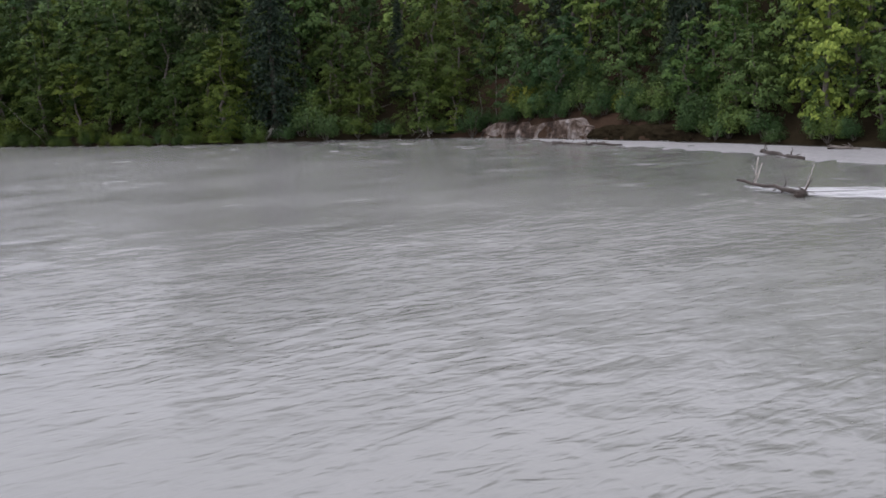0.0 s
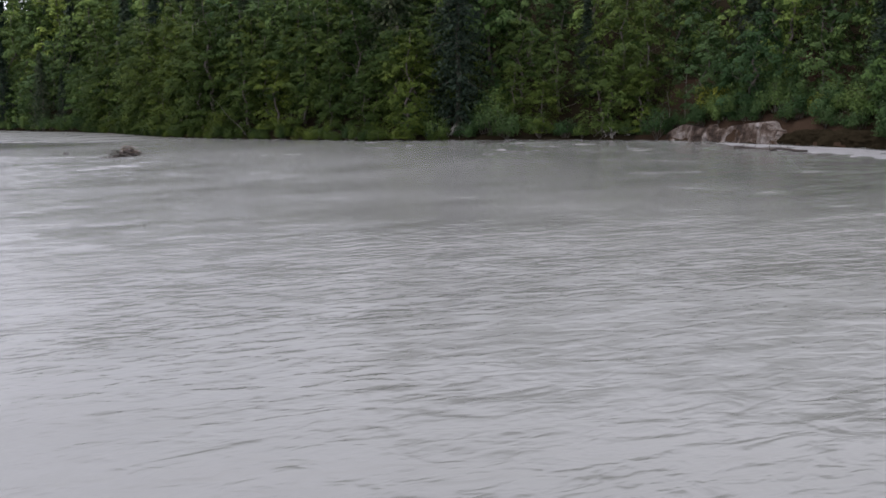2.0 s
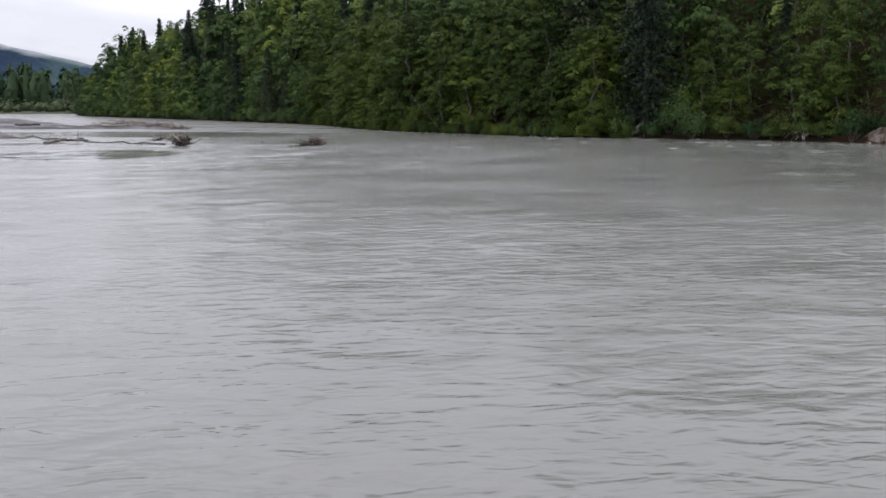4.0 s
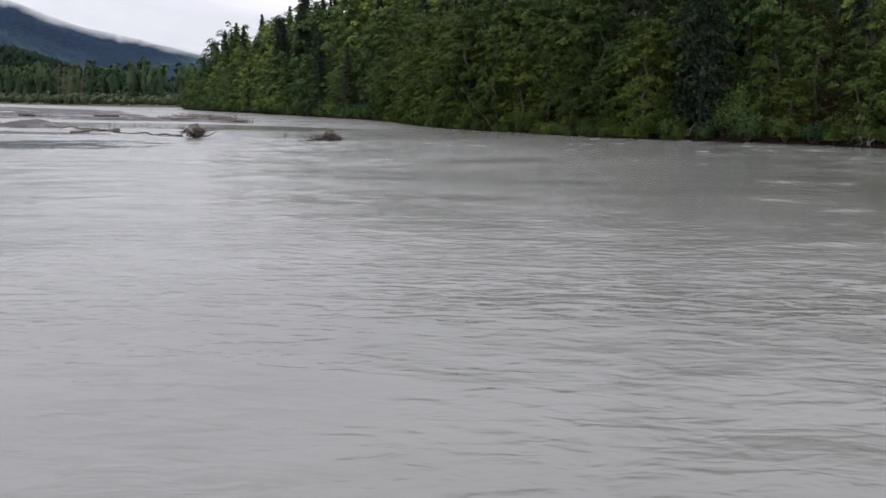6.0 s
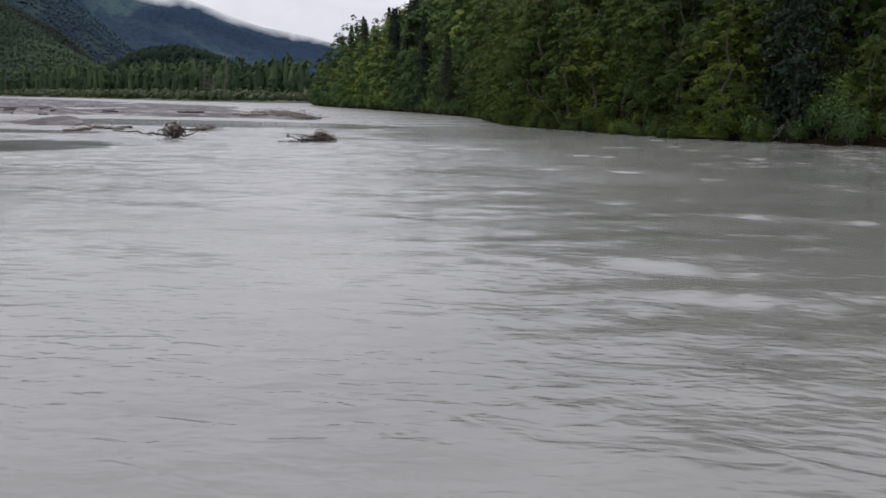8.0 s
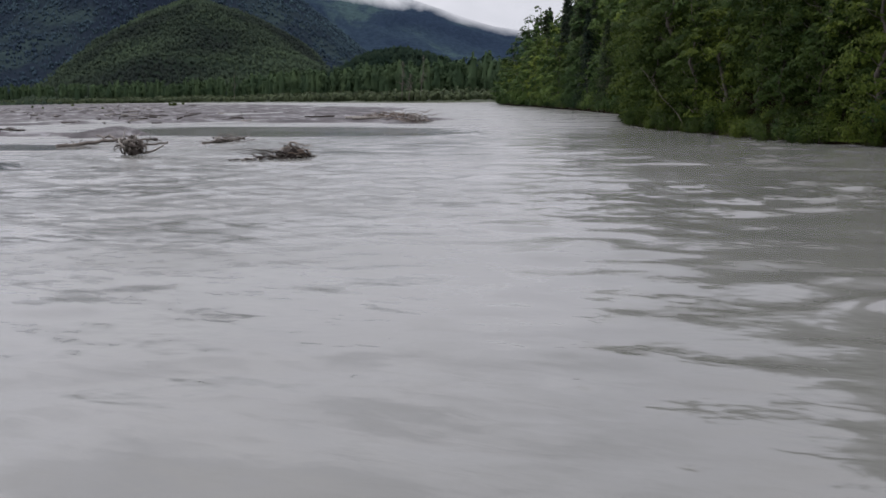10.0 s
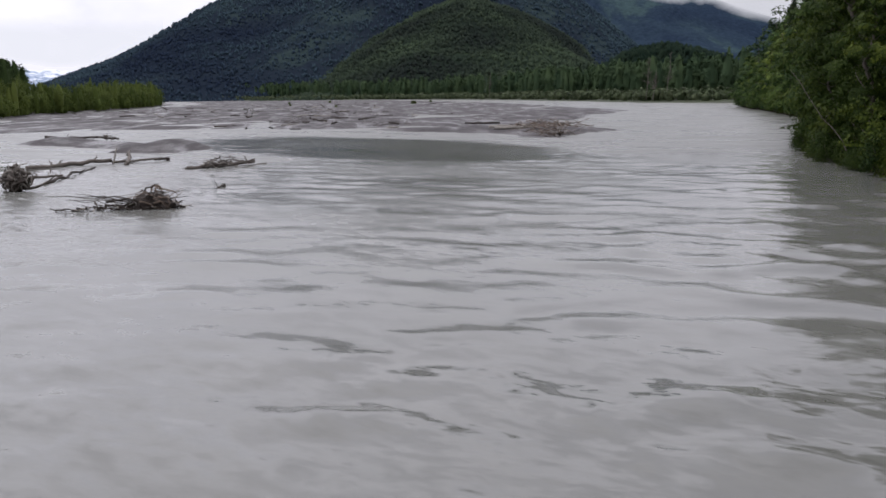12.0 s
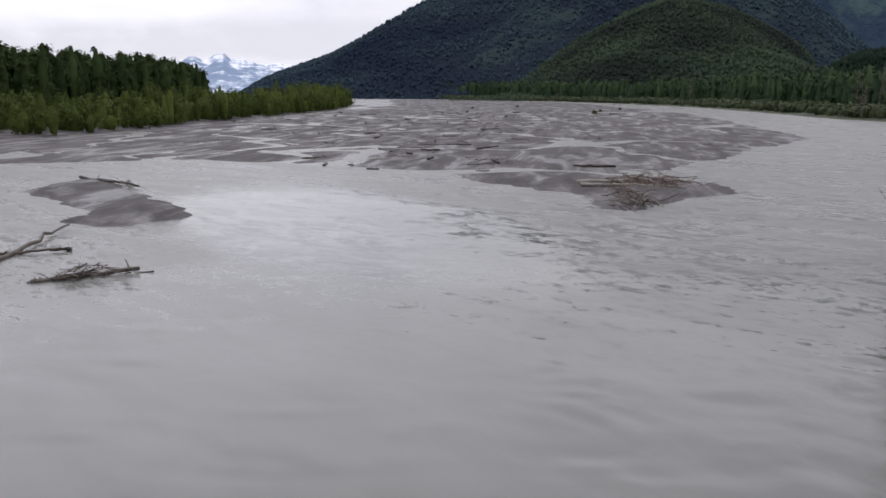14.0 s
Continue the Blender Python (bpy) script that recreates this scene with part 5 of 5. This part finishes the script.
def build_driftwood():
    wad = root_wad(201, (-22.4, 97.0, 0), 2.15, (-21.2, 99.0, 0.75), 0.09, "uprooted stump with tangled pale roots stranded in shallow water", 70, DRIFT)
    loops = np.random.default_rng(2012)
    for k in range(16):
        a, lean = loops.uniform(0, 6.28), loops.uniform(0.3, 0.75)
        arc = np.linspace(0, np.pi, 9)
        line = np.stack([np.cos(a) * lean * np.cos(arc), np.sin(a) * lean * np.cos(arc), 0.1 + loops.uniform(0.85, 1.35) * np.sin(arc)], 1) + loops.normal(0, 0.04, (9, 3)) + (loops.normal(0, 0.12), loops.normal(0, 0.12), 0)
        part("root", mesh("root", *tube(line, np.linspace(0.045, 0.02, 9), 6), (DRIFT_PALE, DRIFT, DRIFT)[k % 3], True), wad)
    bow = np.stack([0.5 + np.linspace(0, 1.35, 8), 0.3 + np.linspace(0, 1.15, 8), 0.15 + 0.75 * np.linspace(0, 1, 8) ** 2], 1)
    part("branch", mesh("branch", *tube(bow, np.linspace(0.09, 0.025, 8), 7), DRIFT, True), wad)
    heap = debris_pile(202, (-9.2, 98.7, 0), 2.6, 1.3, 0.8, 67, "dark heap of roots and branches caught in midstream", 84, DRIFT_WET)
    ball(heap, np.random.default_rng(2021), np.array([0.1, 0.0, 0.08]), (1.15, 0.85, 0.78), 36, 0.022, DRIFT_BROWN)
    debris_pile(203, (-9.9, 97.0, 0), 3.6, 1.2, 0.35, 67, "long bare branches trailing from the heap of driftwood", 36, DRIFT_WET)
    driftlog(240, (-24.9, 99.2, 0.10), (-36.7, 106.4, 0.06), 0.10, 0.05, DRIFT_WET, "long wet log trailing from the uprooted stump", 3)
    twigs = np.random.default_rng(2022)
    for k in range(11):
        tip = np.array([-1.2 - 0.28 * k * twigs.uniform(0.8, 1.15), twigs.normal(0, 0.45), twigs.uniform(0.05, 0.75)])
        part("branch", mesh("branch", *tube(wander(twigs, (0.2, twigs.normal(0, 0.2), 0.25), tip, 7, 0.03), np.linspace(0.035, 0.010, 7), 5), DRIFT_WET, True), heap)
    driftlog(204, (-39.4, 102.6, 0.05), (-39.9, 108.8, 0.28), 0.17, 0.14, label="stranded grey trunk in the shallows", stubs=4)
    driftlog(205, (-37.4, 108.9, 0.06), (-50.4, 114.5, 0.34), 0.16, 0.075, label="long grey log pointing out over the shallows", stubs=2)
    driftlog(243, (-38.4, 108.35, 0.1), (-38.25, 108.6, 1.26), 0.07, 0.035, DRIFT_PALE, "bleached forked limb standing on a stranded log", 2)
    driftlog(206, (-39.8, 108.8, 0.12), (-40.0, 113.1, 0.18), 0.10, 0.07, label="thin stranded log with a dark knobbed end", stubs=1)
    root_wad(207, (-40.0, 113.2, 0), 0.6, (-39.9, 112.1, 0.1), 0.10, "dark root knob at the end of a thin log", 12, DRIFT_WET)
    debris_pile(208, (-30.6, 112.9, 0), 5.2, 1.5, 0.8, -82, "flat heap of grey branches along a stranded log", 70)
    driftlog(209, (-30.2, 110.2, 0.03), (-31.1, 115.7, 0.2), 0.15, 0.11, label="stranded log covered with broken branches", stubs=5)
    root_wad(210, (-16.5, 105.8, -0.1), 0.5, (-15.9, 104.9, -0.15), 0.08, "small dark root stub breaking the water", 12, DRIFT_WET)
    driftlog(211, (-91, 120.6, 0.30), (-78, 124.4, 0.30), 0.17, 0.10, DRIFT_WET, "dark log lying along the crest of a mud bar", 4)
    debris_pile(212, (-79.5, 123.6, 0.24), 5.0, 1.2, 0.5, 8, "small dark heap of branches on the mud bar", 22, DRIFT_WET)
    debris_pile(213, (-58.5, 172.0, 0.30), 17, 10, 0.6, -42, "broad raft of bleached and brown drift branches on a bar", 190, DRIFT_BROWN)
    debris_pile(229, (-49.5, 163.5, 0.16), 15, 5, 0.5, -42, "tangle of brown drift branches along the edge of the bar", 110, DRIFT_BROWN)
    driftlog(214, (-62, 166, 0.5), (-60.5, 174.5, 0.55), 0.24, 0.16, DRIFT_PALE, "bleached log on top of the drift raft", 3)
    driftlog(215, (-60, 165, 0.5), (-54, 172, 0.5), 0.20, 0.14, DRIFT_PALE, "bleached log across the drift raft", 3)
    debris_pile(216, (-45.5, 161.5, 0.02), 9, 3, 0.7, -45, "dark broken branches at the tip of the bar", 50, DRIFT_WET)
    # stranded tree near the right bank
    root_wad(217, (31.15, 35.4, -0.05), 0.85, (32.3, 41.2, 0.30), 0.115, "dark stranded tree with upturned roots in the current", 30, DRIFT_WET)
    driftlog(218, (32.15, 39.7, 0.2), (32.25, 39.6, 1.55), 0.06, 0.030, DRIFT_PALE, "bleached forked branch standing up from the stranded tree", 1)
    driftlog(219, (32.2, 39.6, 0.5), (32.4, 39.5, 1.25), 0.045, 0.022, DRIFT_PALE, "bleached upright twig of the stranded tree", 0)
    driftlog(220, (33.4, 37.6, 0.0), (33.65, 37.3, 1.26), 0.036, 0.014, DRIFT_PALE, "thin bleached branch leaning out of the water", 1)
    driftlog(221, (31.4, 36.9, 0.05), (31.62, 36.8, 0.62), 0.055, 0.03, DRIFT_WET, "dark broken limb standing in the water", 1)
    driftlog(228, (31.2, 35.3, 0.15), (31.6, 35.1, 0.85), 0.055, 0.025, DRIFT_WET, "dark upturned root of the stranded tree", 1)
    driftlog(231, (32.6, 38.6, 0.02), (31.5, 37.6, 0.12), 0.05, 0.03, DRIFT_WET, "dark limb lying across the stranded tree", 2)
    # along the silt bar
    driftlog(222, (45.4, 85.5, 0.05), (47.2, 76.2, 0.12), 0.2, 0.08, DRIFT_WET, "dark log lying at the edge of the silt bar", 4)
    debris_pile(223, (45.5, 84.0, 0.0), 3.0, 1.0, 0.7, 96, "dark branches at the butt of a log", 18, DRIFT_WET)
    driftlog(224, (48.7, 59.0, 0.1), (46.7, 52.8, 0.08), 0.18, 0.12, DRIFT_WET, "dark log stranded on pale silt", 3)
    root_wad(225, (48.9, 59.6, 0.02), 0.6, (48.4, 58.0, 0.05), 0.14, "dark root end of a stranded log", 14, DRIFT_WET)
    root_wad(226, (53.9, 58.1, 0.05), 0.7, (55.2, 56.5, 0.1), 0.14, "brown stump stranded on the silt bar", 16)
    driftlog(227, (46.0, 96.9, 0.0), (46.6, 95.6, 0.4), 0.06, 0.03, DRIFT_WET, "short dark branch at the water's edge", 2)
    # scattered over the mud flats
    rng = np.random.default_rng(230)
    for k in range(170):
        f = rng.uniform(0, 1)
        x, y = -85 - 330 * f ** 1.3 + rng.normal(0, 22), 158 + 230 * f ** 1.3 * rng.uniform(0.35, 1.1) + rng.normal(0, 14)
        z = float(flat_height(np.array([x]), np.array([y]))[0])
        if z < -0.25:
            continue
        z = max(z, -0.05)
        a, n = rng.uniform(0, 6.28), rng.uniform(1.0, 6.0)
        if k % 3 == 0:
            debris_pile(300 + k, (x, y, z), rng.uniform(2, 5), rng.uniform(1, 2.2), rng.uniform(0.5, 1.1), np.degrees(a),
                        "small heap of drift branches on the mud flat", 12, DRIFT_WET if k % 8 else DRIFT)
        else:
            r = rng.uniform(0.06, 0.20)
            driftlog(300 + k, (x, y, z + r * 0.5), (x + np.cos(a) * n, y + np.sin(a) * n, z + r * 0.7 + rng.uniform(0, 0.25)), r, r * 0.6,
                     (DRIFT, DRIFT_WET, DRIFT_PALE)[k % 3] if k % 2 else DRIFT_WET, "stray log stranded on the mud flat", 2)


build_driftwood()


# ---- dead wood and details of the banks ----
def dead_tree(seed, foot, top, r, branches, label, mat=None, reach=2.5):
    rng = np.random.default_rng(seed)
    foot, top = np.asarray(foot, float), np.asarray(top, float)
    owner = thing("dead_tree", label, "dead tree", "dead trees")
    owner.location = foot
    spine = wander(rng, (0, 0, -0.3), top - foot, 9, 0.015)
    trunk = part("trunk", mesh("trunk", *tube(spine, np.linspace(r, r * 0.3, 9), 7), mat or PALE_BARK, True), owner)
    for k in range(branches):
        f = rng.uniform(0.35, 0.98)
        p = (top - foot) * f
        a = rng.uniform(0, 6.28)
        q = p + np.array([np.cos(a), np.sin(a), rng.uniform(0.2, 0.9)]) * reach * rng.uniform(0.4, 1) * (1.2 - f)
        part("branch", mesh("branch", *tube(wander(rng, p, q, 5, 0.07), np.linspace(r * 0.35, r * 0.08, 5), 5), mat or PALE_BARK, True), trunk)
    return owner


dead_tree(401, bank_point(station(0, 139.5), 0.8), (-4.8, 141.0, 5.9), 0.042, 3, "pale dead trunk leaning over the bank", DRIFT, 1.0)
dead_tree(402, bank_point(S_CLIFF1 + 1, 4.0), bank_point(S_CLIFF1 + 1, 4.0) + (0.3, 0.2, 6.0), 0.08, 5, "thin bare dead trunk in the gully", DRIFT, 1.2)
dead_tree(403, bank_point(S_CLIFF1 + 2, 3.0), bank_point(S_CLIFF1 + 2, 3.0) + (-0.4, 0.3, 4.0), 0.06, 4, "thin dead sapling beside the cut bank", DRIFT, 1.0)
for k, (x, y, n) in enumerate([(-252, 430, 19), (-236, 424, 21), (-241, 421, 13), (-556, 612, 21)]):
    dead_tree(410 + k, (x, y, 1.0), (x + 1.6, y, n), 0.20, 46, "bare grey-brown dead cottonwood in front of the valley woods", DRIFT, 5.0)


def foot_roots(seed, s, d, n, label):
    """Washed-out roots at the foot of a bank tree."""
    rng = np.random.default_rng(seed)
    p = bank_point(s, d)
    owner = thing("exposed_roots", label, "roots", "exposed roots")
    owner.location = p
    toward = -np.array([*AWAY[s], 0])
    for k in range(n):
        a = rng.normal(0, 0.7)
        way = np.array([toward[0] * np.cos(a) - toward[1] * np.sin(a), toward[0] * np.sin(a) + toward[1] * np.cos(a), 0])
        q = way * rng.uniform(1.0, 2.6) + (0, 0, -p[2] * rng.uniform(0.5, 1.0))
        part("root", mesh("root", *tube(wander(rng, (0, 0, rng.uniform(0.2, 1.2)), q, 6, 0.10), np.linspace(0.12, 0.035, 6), 6), PALE_BARK if k % 2 else BARK, True), owner)


foot_roots(420, S_SPRUCE, 2.4, 12, "pale washed-out roots below the large spruce")
foot_roots(421, station(42, 111), 1.6, 10, "pale tangled roots at the waterline")
foot_roots(422, station(-30, 194), 1.6, 7, "washed-out roots under bank trees")

# low shrubs above the cut bank
for k in range(64):
    s, d = S_CLIFF0 - 12 + rng.uniform(0, 32), 1.5 + 7 * rng.uniform(0, 1) ** 2
    if abs(s - S_CLIFF1 - 1) > 1.4 or d > 9 or d < 2.6:
        plant(SHRUBS[k % 3], s, d, rng.uniform(0.5, 0.95), rng.uniform(0, 6.28))

for proto in PROTOS:
    for ob in (*proto.children_recursive, proto):
        bpy.data.objects.remove(ob)
